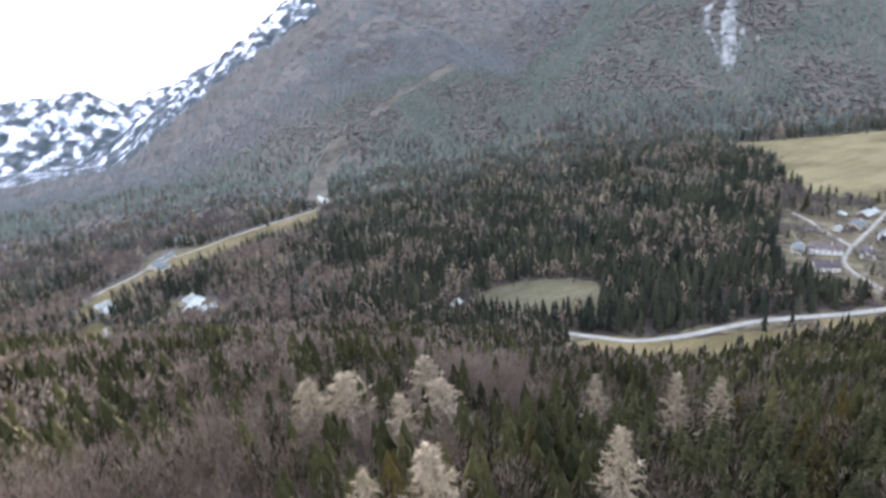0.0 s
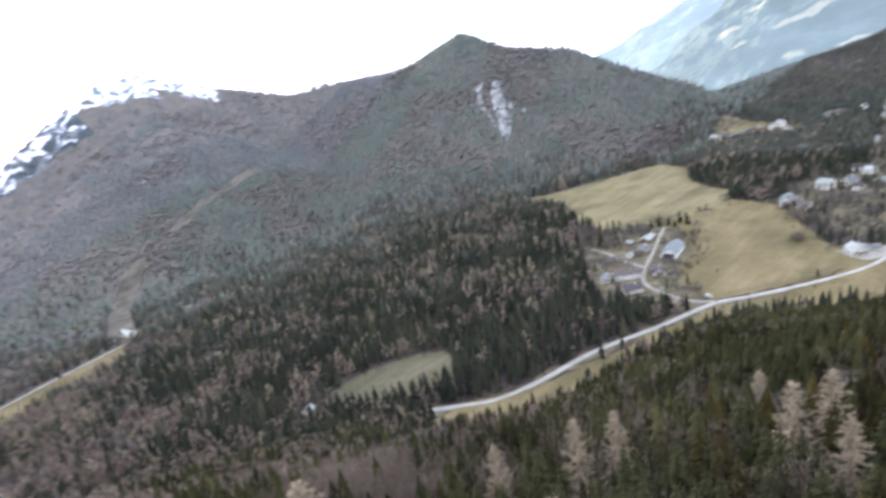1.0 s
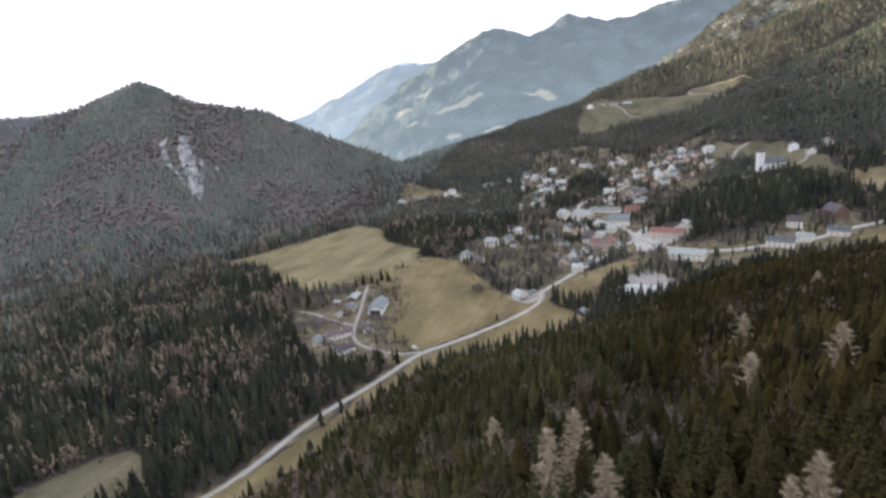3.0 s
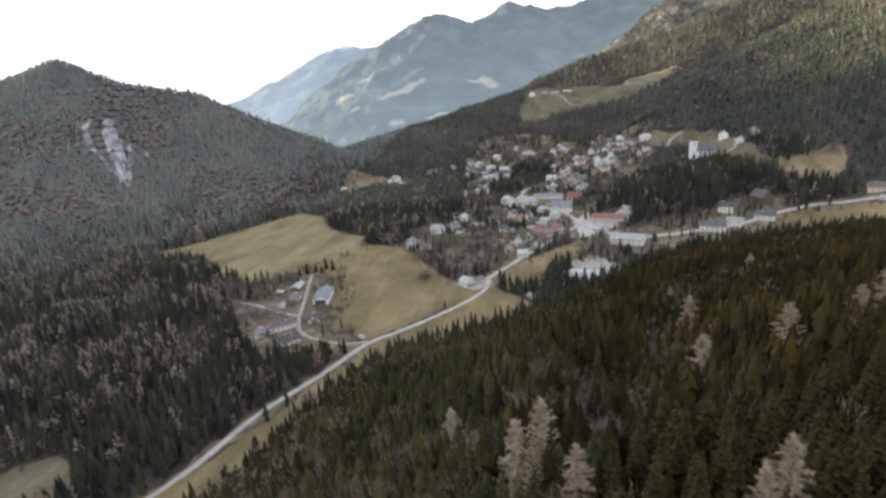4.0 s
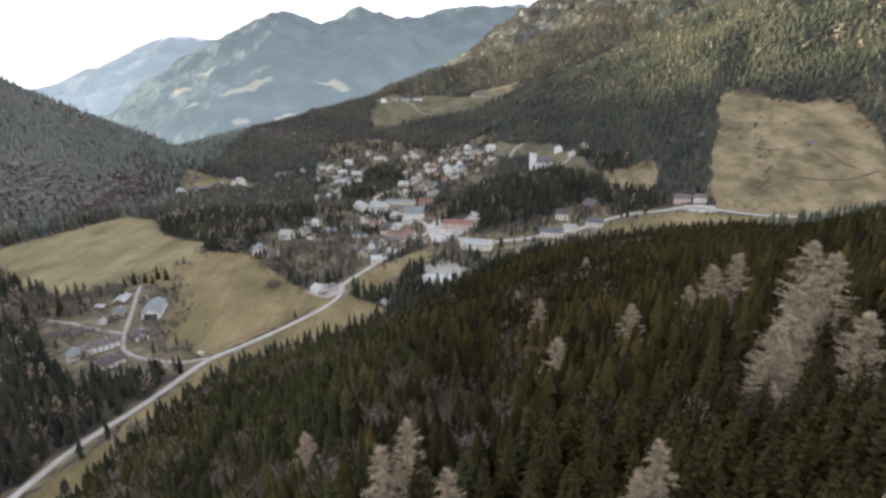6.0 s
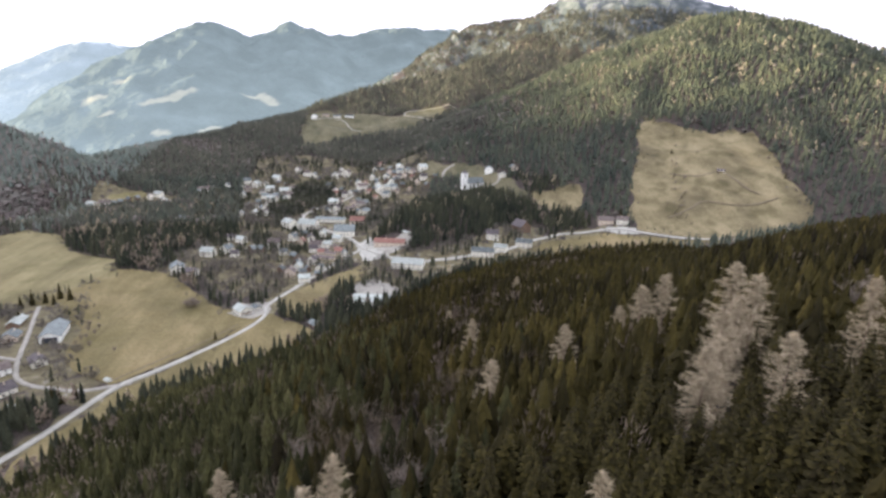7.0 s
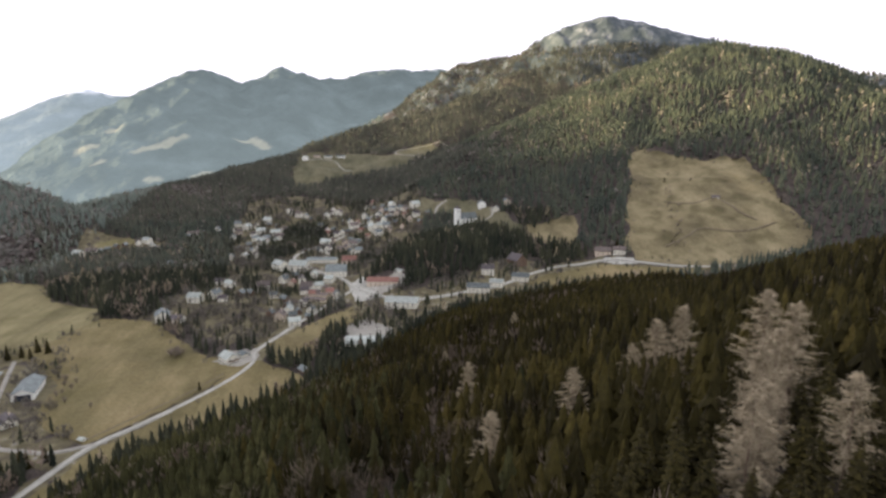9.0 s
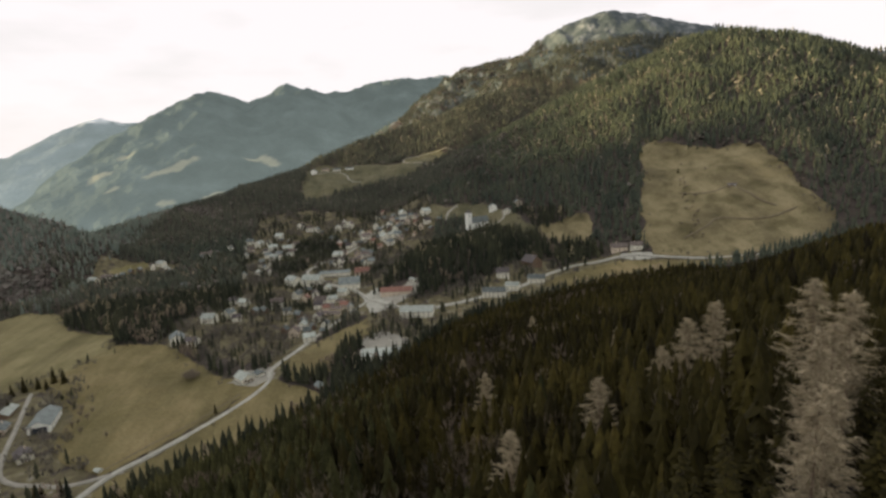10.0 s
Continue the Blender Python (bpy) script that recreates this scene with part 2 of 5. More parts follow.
GREY_ROOF = plain("grey_roof", (0.085, 0.103, 0.097), (0.165, 0.195, 0.184), 0.25, 0.75, per_object=0.35)
PALE_ROOF = plain("pale_sheet_roof", (0.235, 0.272, 0.236), (0.365, 0.408, 0.358), 0.2, 0.6, per_object=0.2)
DARK_ROOF = plain("dark_roof", (0.055, 0.05, 0.05), (0.11, 0.10, 0.095), 0.3, 0.75, per_object=0.25)
RED_ROOF = plain("red_tile_roof", (0.17, 0.088, 0.066), (0.25, 0.14, 0.105), 0.3, 0.8, per_object=0.2)
BROWN_ROOF = plain("brown_tile_roof", (0.088, 0.074, 0.064), (0.150, 0.130, 0.112), 0.3, 0.8, per_object=0.25)
GLASS = plain("window_glass", (0.02, 0.025, 0.03), (0.05, 0.06, 0.07), 0.3, 0.1)
DOOR_WOOD = plain("door_wood", (0.09, 0.05, 0.03), (0.15, 0.09, 0.055), 0.8, 0.6)
STONE = plain("pale_scree", (0.075, 0.085, 0.076), (0.36, 0.38, 0.35), 0.07, 0.95, relief=2.0)
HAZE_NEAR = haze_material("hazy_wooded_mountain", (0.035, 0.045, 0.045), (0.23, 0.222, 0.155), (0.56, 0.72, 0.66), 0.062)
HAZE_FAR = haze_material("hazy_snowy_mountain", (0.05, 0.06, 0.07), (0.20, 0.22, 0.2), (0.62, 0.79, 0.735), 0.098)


# ---- landforms ----
# Landforms: each ridge is a crest line (x, y, z) with a flank slope and a rounding of the crest.
# scarred hill and the saddle behind it
SCARRED_HILL = (((-420, 1400, 79), (-670, 1433, 190), (-976, 1431, 318), (-1108, 1395, 346), (-1258, 1304, 420), (-1406, 1251, 368), (-1542, 1245, 352), (-1820, 1112, 360), (-1915, 1012, 360)), 0.72, 30)
# snow mountain
SNOW_MOUNTAIN = (((-1915, 1012, 360), (-2080, 901, 425), (-2224, 808, 478), (-2313, 702, 550), (-2356, 550, 528), (-2337, 395, 440), (-2360, 290, 375), (-2320, 130, 235), (-2290, 0, 120)), 0.66, 14)
# spur of the snow mountain running down to the valley
SNOW_SPUR = (((-2250, 650, 500), (-1900, 560, 330), (-1550, 480, 170), (-1250, 430, 40)), 0.5, 60)
# low wooded ridge that carries the terrace farms
TERRACE_RIDGE = (((-528, 1493, 85), (-510, 1594, 111), (-475, 1709, 142), (-370, 1838, 171), (-240, 1961, 195), (-121, 2032, 226), (-28, 2066, 244), (91, 2094, 249), (253, 2091, 254), (412, 2045, 272), (560, 1895, 256)), 0.25, 40)
# sunny wooded mountain behind the village
SUNNY_MOUNTAIN = (((313, 1473, 201), (489, 1603, 287), (661, 1702, 370), (832, 1792, 440), (964, 1780, 493), (1077, 1737, 545), (1148, 1666, 579), (1214, 1594, 582), (1268, 1511, 555), (1303, 1413, 497), (1321, 1325, 433), (1340, 1232, 383), (1357, 1136, 337), (1322, 933, 255)), 0.50, 45)
# spur that carries the hut meadow
HUT_SPUR = (((1177, 1596, 571), (1046, 1445, 416), (871, 1250, 292), (739, 1062, 189), (664, 943, 121)), 0.50, 70)
# rocky mountain
ROCKY_MOUNTAIN = (((386, 2991, 430), (704, 2933, 682), (952, 2809, 722), (1084, 2706, 757), (1157, 2621, 836), (1291, 2558, 874), (1433, 2480, 838), (1587, 2384, 780), (1755, 2262, 718), (1843, 2125, 668), (1932, 1903, 572), (2001, 1677, 510), (2200, 1350, 500)), 0.7, 15)
# snow cliffs beyond the western valley
SNOW_CLIFFS = (((-2780, -1100, 230), (-2854, -807, 165), (-2890, -661, 160), (-2919, -510, 165), (-2935, -400, 95), (-2952, -221, 135), (-2958, -88, 165), (-3000, 300, 300)), 0.9, 8)
# dark wooded ridge behind the terrace farms
BACK_RIDGE = (((-72, 2255, 250), (-20, 2286, 286), (144, 2322, 342), (325, 2324, 383), (483, 2306, 426), (595, 2290, 479), (728, 2262, 499), (857, 2216, 487), (969, 2136, 474), (1049, 2018, 503)), 0.62, 25)
# unseen ridge behind the scarred hill, added to shade the sunny mountain's left flank
SHADE_RIDGE = (((-1950, 1500, 365), (-1950, 1700, 395), (-1950, 1850, 445), (-1960, 1950, 475), (-2000, 2200, 405), (-2100, 2500, 300)), 0.7, 30)
# wooded knoll between village and church
KNOLL = (((150, 960, 104), (215, 1010, 120), (280, 1060, 110)), 0.42, 30)
RIDGES = [SCARRED_HILL, SNOW_MOUNTAIN, SNOW_SPUR, TERRACE_RIDGE, SUNNY_MOUNTAIN, HUT_SPUR, ROCKY_MOUNTAIN, SNOW_CLIFFS, BACK_RIDGE, SHADE_RIDGE, KNOLL]


def smooth_max(a, b, k):
    d = np.clip(0.5 + 0.5 * (b - a) / k, 0, 1)
    return a + (b - a) * d + k * d * (1 - d)


def crest_height(x, y, crest, slope, soft_top):
    """Height of one ridge over the plan."""
    best, gap = np.full(np.shape(x), -1e9), np.zeros(np.shape(x))
    for (x0, y0, z0), (x1, y1, z1) in zip(crest, crest[1:]):
        ex, ey = x1 - x0, y1 - y0
        u = np.clip(((x - x0) * ex + (y - y0) * ey) / (ex * ex + ey * ey), 0, 1)
        d = np.hypot(x - x0 - u * ex, y - y0 - u * ey)
        h = z0 + u * (z1 - z0) - slope * (np.sqrt(d * d + soft_top**2) - soft_top)
        gap = np.where(h > best, d, gap)
        best = np.maximum(best, h)
    return best, gap


def waves(x, y, size, seed):
    """Smooth wavy relief of about one unit, from a few crossing waves."""
    total = 0.0
    for n in range(5):
        a = seed * 1.7 + n * 2.4
        w = 2 * math.pi / (size * (0.7 + 0.23 * n))
        total = total + np.sin(w * (x * math.cos(a) + y * math.sin(a)) + seed * 3.1 + n * 1.3 + 1.5 * np.sin(w * 0.6 * (y * math.cos(a) - x * math.sin(a)) + n))
    return total / 5


RAVINE = [(137, 545), (60, 279), (35, 213), (19, 171)]   # dark gully of the near hillside


def line_gap(x, y, line):
    """Distance in plan to a line."""
    best = np.full(np.shape(x), 1e9)
    for (x0, y0), (x1, y1) in zip(line, line[1:]):
        ex, ey = x1 - x0, y1 - y0
        u = np.clip(((x - x0) * ex + (y - y0) * ey) / (ex * ex + ey * ey + 1e-9), 0, 1)
        best = np.minimum(best, np.hypot(x - x0 - u * ex, y - y0 - u * ey))
    return best


def near_hill(x, y):
    """The wooded hillside over which the flight goes."""
    u, v = x / 100, y / 100
    hill = 226 + 28.7 * u - 23.7 * v - 3.0 * u * u + 1.4 * u * v - 1.1 * v * v
    for cx, cy, wx, wy, rise in ((-215, 235, 126, 126, -24), (470, 570, 170, 140, -35), (-138, 335, 46, 75, 14), (90, 470, 130, 110, -18), (290, 430, 120, 110, -17), (-40, 300, 70, 80, 6), (-20, 85, 65, 65, 7), (110, 150, 45, 40, 4), (55, 185, 40, 40, -4)):
        hill = hill + rise * np.exp(-(((x - cx) / wx) ** 2) - ((y - cy) / wy) ** 2)
    return hill - 13 * np.exp(-((line_gap(x, y, RAVINE) / 22) ** 2))


def height(x, y):
    x, y = np.asarray(x, float), np.asarray(y, float)
    z = 56 + 0.065 * np.minimum(x + 300, 0) + 0.02 * np.clip(y - 600, 0, 500) + 0.06 * np.clip(x - 100, 0, 600) + 2.0 * waves(x, y, 170, 4)
    z = z - 0.09 * np.clip(y - 1650, 0, 1500) * (x < 0)
    z = np.maximum(z, -90)
    z = smooth_max(z, near_hill(x, y) + 3 * waves(x, y, 110, 2), 30)
    for n, (crest, slope, soft_top) in enumerate(RIDGES):
        r, gap = crest_height(x, y, crest, slope, soft_top)
        rough = np.clip((r - 90) / 120, 0, 1) * np.clip(gap / 160, 0.2, 1.0)
        r = r + rough * (26 * waves(x, y, 330, n + 11) + 14 * waves(x, y, 120, n + 31) + 5 * waves(x, y, 50, n + 51)) * np.clip(slope, 0.4, 0.7)
        if n == 6:
            # crags and gullies of the rocky mountain
            r = r + np.clip((r - 380) / 200, 0, 1) * np.clip(gap / 130, 0.12, 1) * (60 * (0.35 - np.abs(waves(x, y, 260, 91))) + 34 * (0.35 - np.abs(waves(x, y, 100, 93))))
        elif n in (1, 7):
            # snowy crags
            r = r + np.clip((r + 60) / 120, 0, 1) * np.clip(gap / 110, 0.15, 1) * (44 * (0.3 - np.abs(waves(x, y, 190, 97))) + 26 * (0.3 - np.abs(waves(x, y, 75, 99)))) * (y < 700)
        elif n in (3, 4, 8, 0):
            # gullies in the wooded slopes
            r = r + np.clip((r - 110) / 120, 0, 1) * np.clip(gap / 200, 0.0, 1) * (42 if n == 0 else 26) * (0.35 - np.abs(waves(x, y, 300, 95 + n)))
        z = smooth_max(z, r, 24)
    return z


# ---- mesh helpers ----
def mesh_from(name, verts, faces, tint=None):
    """A triangle mesh from arrays."""
    me = bpy.data.meshes.new(name)
    verts, faces = np.asarray(verts, np.float32), np.asarray(faces, np.int32)
    me.vertices.add(len(verts))
    me.vertices.foreach_set("co", verts.ravel())
    me.loops.add(faces.size)
    me.loops.foreach_set("vertex_index", faces.ravel())
    me.polygons.add(len(faces))
    me.polygons.foreach_set("loop_start", np.arange(0, faces.size, faces.shape[1], dtype=np.int32))
    me.update(calc_edges=True)
    if tint is not None:
        me.attributes.new("tint", "FLOAT", "POINT").data.foreach_set("value", np.asarray(tint, np.float32))
    return me


def part(name, data, material, parent=None, label=""):
    """Links a mesh or a bmesh as one object, under a thing or a part if one is given."""
    if isinstance(data, bmesh.types.BMesh):
        me = bpy.data.meshes.new(name)
        data.normal_update()
        data.to_mesh(me)
        data.free()
        data = me
    ob = new(name, data)
    if material and not data.materials:
        data.materials.append(material)
    ob.parent = parent
    return tagged(ob, label)


def empty(name, m, label, category, group=""):
    e = new(name)
    e.empty_display_size = 1.0
    e.matrix_world = m
    return tagged(e, label, category, group)


# ---- ground sheet ----
def spaced(lo, hi, dense_lo, dense_hi, step, growth):
    mid = list(np.arange(dense_lo, dense_hi + step, step))
    s, a = step, mid[-1]
    while a < hi:
        s *= growth
        a += s
        mid.append(a)
    s, a = step, mid[0]
    while a > lo:
        s *= growth
        a -= s
        mid.insert(0, a)
    return np.array(mid)


GX = spaced(-5200, 5200, -1150, 900, 9.0, 1.022)
GY = spaced(-3600, 5600, -150, 1500, 9.0, 1.022)
GZ = height(*np.meshgrid(GX, GY, indexing="ij"))


def ground_z(x, y):
    """Height of the ground sheet itself."""
    x, y = np.asarray(x, float), np.asarray(y, float)
    i = np.clip(np.searchsorted(GX, x) - 1, 0, len(GX) - 2)
    j = np.clip(np.searchsorted(GY, y) - 1, 0, len(GY) - 2)
    u, v = (x - GX[i]) / (GX[i + 1] - GX[i]), (y - GY[j]) / (GY[j + 1] - GY[j])
    return (1 - u) * (1 - v) * GZ[i, j] + u * (1 - v) * GZ[i + 1, j] + (1 - u) * v * GZ[i, j + 1] + u * v * GZ[i + 1, j + 1]


def inside(x, y, outline):
    """Which of the points lie in a plan outline."""
    x, y = np.asarray(x, float), np.asarray(y, float)
    hit = np.zeros(x.shape, bool)
    for (x0, y0), (x1, y1) in zip(outline, outline[1:] + outline[:1]):
        crosses = (y0 > y) != (y1 > y)
        hit ^= crosses & (x < (x1 - x0) * (y - y0) / (y1 - y0 + 1e-9) + x0)
    return hit


# ---- plan ----
MEADOWS = {
    "big": ([(-745, 850), (-671, 924), (-602, 1000), (-540, 1100), (-459, 1050), (-401, 933), (-305, 856), (-283, 787), (-310, 744), (-360, 686), (-411, 662), (-483, 701), (-576, 797)], MEADOW_PALE, "wide pale yellow winter meadow on the valley floor"),
    "middle": ([(-291, 812), (-228, 798), (-169, 712), (-128, 655), (-104, 640), (-87, 627), (-117, 569), (-159, 514), (-187, 482), (-222, 505), (-246, 535), (-258, 607), (-300, 668), (-345, 692), (-318, 742)], MEADOW_GREEN, "dry yellow meadow between farm and village"),
    "strip": ([(-83, 647), (-41, 600), (-18, 572), (-22, 538), (-78, 492), (-126, 472), (-160, 424), (-186, 354), (-199, 278), (-215, 200), (-270, 160), (-282, 200), (-275, 240), (-238, 290), (-208, 375), (-180, 465), (-120, 550)], MEADOW_GREEN, "narrow grass strip between road and wooded slope"),
    "corner": ([(-66, 682), (-4, 762), (37, 813), (49, 760), (-4, 679), (-17, 626), (-55, 621)], MEADOW, "yellow field beside the village road"),
    "hut": ([(708, 1231), (646, 1149), (608, 1063), (563, 990), (530, 936), (516, 896), (512, 861), (545, 825), (600, 765), (642, 707), (751, 768), (779, 774), (782, 800), (792, 845), (806, 899), (833, 984), (832, 1030), (797, 1045), (769, 1069), (736, 1112), (708, 1157)], MEADOW_BROWN, "steep bleached hillside meadow around a hut"),
    "knoll": ([(392, 1084), (439, 1066), (467, 1063), (480, 1052), (481, 1023), (472, 994), (447, 966), (423, 993), (401, 1024), (389, 1058)], MEADOW_BROWN, "small sloping meadow under the woods"),
    "terrace": ([(-101, 1840), (-92, 1940), (-87, 2216), (-19, 2218), (91, 2116), (187, 2041), (248, 2047), (321, 2059), (377, 2028), (401, 1972), (292, 1871), (243, 1849), (194, 1814), (147, 1792), (78, 1803), (9, 1750), (-40, 1724), (-86, 1690)], MEADOW_HILL, "hill terrace meadow around farmhouses"),
    "church": ([(199, 1398), (239, 1383), (276, 1353), (318, 1350), (341, 1304), (360, 1247), (384, 1185), (379, 1138), (392, 1084), (374, 1083), (346, 1149), (316, 1176), (293, 1239), (278, 1293), (245, 1295), (216, 1323), (196, 1375)], MEADOW_HILL, "dull green meadow beside the church"),
    "roadside": ([(309, 842), (355, 875), (421, 886), (459, 879), (502, 842), (545, 800), (600, 740), (560, 700), (480, 740), (400, 770), (330, 800)], MEADOW_GREEN, "grass beside the mountain road"),
    "clearing": ([(-413, 176), (-422, 213), (-409, 248), (-390, 278), (-372, 293), (-344, 280), (-311, 251), (-325, 231), (-340, 204), (-351, 180), (-375, 170)], MEADOW_HILL, "small yellow clearing among spruces"),
    "hamlet": ([(-482, 1301), (-485, 1337), (-450, 1363), (-425, 1378), (-409, 1358), (-429, 1329), (-453, 1303)], MEADOW_PALE, "pale strip of grass beside a hamlet"),
    "west": ([(-676, -219), (-738, -193), (-774, -146), (-840, -105), (-858, -26), (-895, 66), (-921, 125), (-833, 101), (-796, 33), (-758, -54), (-726, -114), (-695, -160), (-641, -198), (-586, -234)], MEADOW_GREEN, "olive meadow along the valley road"),
    "chute": ([(-975, 96), (-1170, 141), (-1324, 196), (-1356, 241), (-1355, 293), (-1314, 255), (-1260, 224), (-1094, 166), (-936, 139)], MEADOW_CHUTE, "grassy chute running up the mountain foot"),
    "high_chute": ([(-1347, 289), (-1391, 374), (-1434, 463), (-1523, 613), (-1548, 675), (-1512, 663), (-1452, 539), (-1392, 441), (-1361, 359)], MEADOW_CHUTE, "faint grassy gully on the mountain flank"),
    "pasture": ([(-609, -210), (-619, -191), (-556, -156), (-423, -130), (-332, -122), (-336, -138)], MEADOW_GREEN, "bright green pasture among scattered trees"),
}
ROADS = {
    "main": ([(-300, 205), (-281, 226), (-262, 246), (-247, 284), (-234, 342), (-209, 401), (-184, 474), (-154, 511), (-112, 565), (-79, 627), (-78, 662), (-46, 727), (-13, 796), (19, 853), (45, 885)], 4.7, ASPHALT, "pale asphalt valley road"),
    "pass": ([(45, 885), (90, 830), (127, 812), (149, 815), (175, 817), (208, 827), (256, 837), (290, 857), (342, 892), (390, 911), (428, 901), (465, 891), (490, 878), (509, 855), (540, 821), (585, 770), (640, 700)], 7.0, ASPHALT, "pale asphalt road climbing out of the village"),
    "street": ([(45, 885), (20, 960), (-20, 1040), (-60, 1130), (-40, 1220), (30, 1310), (120, 1400)], 6.0, ASPHALT, "village street of pale asphalt"),
    "farm_lane": ([(-172, 486), (-206, 474), (-230, 481), (-252, 490), (-270, 508), (-284, 541), (-300, 591), (-318, 646), (-328, 678)], 3.8, GRAVEL, "gravel farm lane"),
    "yard_lane": ([(-284, 540), (-307, 550), (-330, 562), (-360, 583), (-392, 598)], 3.4, GRAVEL, "gravel lane through the farmyard"),
    "church_lane": ([(253, 1297), (263, 1326), (289, 1347)], 6.0, GRAVEL, "gravel lane over the church meadow"),
    "churchyard_lane": ([(311, 1194), (336, 1182), (358, 1193), (367, 1226)], 5.0, GRAVEL, "gravel lane beside the church"),
    "terrace_lane": ([(340, 1873), (252, 2048), (332, 2041), (429, 1980)], 5.5, GRAVEL, "winding gravel track on the hill terrace"),
    "hill_lane": ([(-63, 1984), (37, 1993), (59, 1863), (89, 1842)], 4.5, GRAVEL, "gravel track below hill farmhouses"),
    "footpath": ([(-188, 490), (-181, 499), (-158, 530), (-128, 567), (-104, 610)], 1.5, TRACK, "narrow footpath beside the valley road"),
    "meadow_track": ([(569, 869), (613, 872), (640, 879), (678, 854), (711, 840), (753, 837)], 3.4, TRACK, "grassy brown track across the hillside meadow"),
    "hut_track": ([(630, 975), (666, 940), (712, 937), (720, 884), (732, 854)], 3.2, TRACK, "brown track past the meadow hut"),
    "field_lane": ([(227, 1779), (260, 1836)], 5.0, GRAVEL, "gravel lane at the edge of the terrace meadow"),
    "pasture_lane": ([(-498, -170), (-540, -175), (-568, -176), (-591, -181)], 4.0, GRAVEL, "short pale lane beside the pasture"),
    "west_road": ([(-704, -223), (-749, -182), (-802, -140), (-829, -83), (-876, -8), (-905, 68), (-924, 136)], 5.0, GRAVEL, "pale valley road along a meadow"),
}
GROVES = [[(-380, 93), (-405, 139), (-356, 173), (-319, 208), (-274, 222), (-127, 99), (-149, 76), (-221, 63)], [(-99, 1382), (-46, 1417), (5, 1403), (2, 1260), (-41, 1236), (-84, 1195)], [(-134, 1229), (-78, 1288), (-61, 1174), (-88, 1105), (-120, 1120)], [(-313, 1359), (-215, 1378), (-180, 1186), (-192, 1020), (-236, 1040)], [(-205, 422), (-198, 453), (-186, 478), (-169, 477), (-178, 437), (-183, 409)], [(-120, 921), (-94, 918), (-79, 804), (-101, 804)]]
VILLAGE = [(-250, 760), (-190, 770), (-110, 680), (-60, 680), (-10, 790), (30, 830), (20, 650), (80, 650), (150, 770), (250, 820), (350, 850), (380, 960), (330, 980), (250, 900), (130, 850), (60, 900), (110, 1000), (160, 1100), (230, 1300), (240, 1480), (100, 1540), (-60, 1620), (-200, 1620), (-210, 1400), (-190, 1200), (-160, 1000), (-230, 900)]
FARMYARD = [(-182, 492), (-200, 450), (-280, 440), (-340, 500), (-400, 590), (-345, 640), (-318, 660), (-285, 690), (-250, 640), (-240, 560), (-215, 505)]
HAMLET = [(-513, 1273), (-334, 1273), (-334, 1372), (-513, 1372)]
WEST_YARDS = [[(-415, 5), (-370, 5), (-355, 50), (-405, 60)], [(-418, 140), (-396, 140), (-390, 164), (-412, 168)], [(-640, -120), (-560, -115), (-540, -60), (-600, -60)], [(-870, -155), (-790, -165), (-780, -120), (-850, -95)]]


def strand(line):
    """Outline of a winding strip in plan, from rows of x, y, width."""
    left, right = [], []
    for n, (x, y, w) in enumerate(line):
        (x0, y0, _), (x1, y1, _) = line[max(0, n - 1)], line[min(len(line) - 1, n + 1)]
        d = math.hypot(x1 - x0, y1 - y0)
        ox, oy = (y1 - y0) / d * w / 2, -(x1 - x0) / d * w / 2
        left.append((x + ox, y + oy))
        right.append((x - ox, y - oy))
    return left + right[::-1]


SCARS = [strand(line) for line in (
    [(-1056, 1158, 9), (-1045, 1120, 13), (-1012, 1094, 12), (-965, 1080, 11), (-920, 1056, 9)],
    [(-1030, 1184, 20), (-1004, 1146, 30), (-972, 1112, 24), (-938, 1082, 16), (-904, 1054, 7)],
    [(-974, 1168, 8), (-952, 1136, 10), (-936, 1104, 10), (-908, 1058, 8)],
    [(-992, 1168, 7), (-974, 1136, 8), (-946, 1112, 7)],
    [(-940, 1176, 9), (-928, 1160, 8)])]
SHRUB_LAND = [(-170, 715), (-120, 660), (-110, 672), (-62, 690), (-40, 745), (-22, 790), (-60, 810), (-90, 870), (-120, 900), (-185, 830)]
FARM_SCRUB = [(-475, 695), (-411, 655), (-360, 680), (-330, 660), (-343, 615), (-400, 590), (-455, 650)]
FIELD_GAPS = [FARM_SCRUB, [(-330, 770), (-275, 810), (-262, 680), (-300, 655), (-375, 675)], [(-135, 650), (-112, 600), (-85, 640), (-108, 668)], [(110, 730), (160, 790), (230, 812), (360, 885), (470, 905), (640, 775), (640, 700), (450, 710), (330, 745), (220, 752), (130, 725)]]


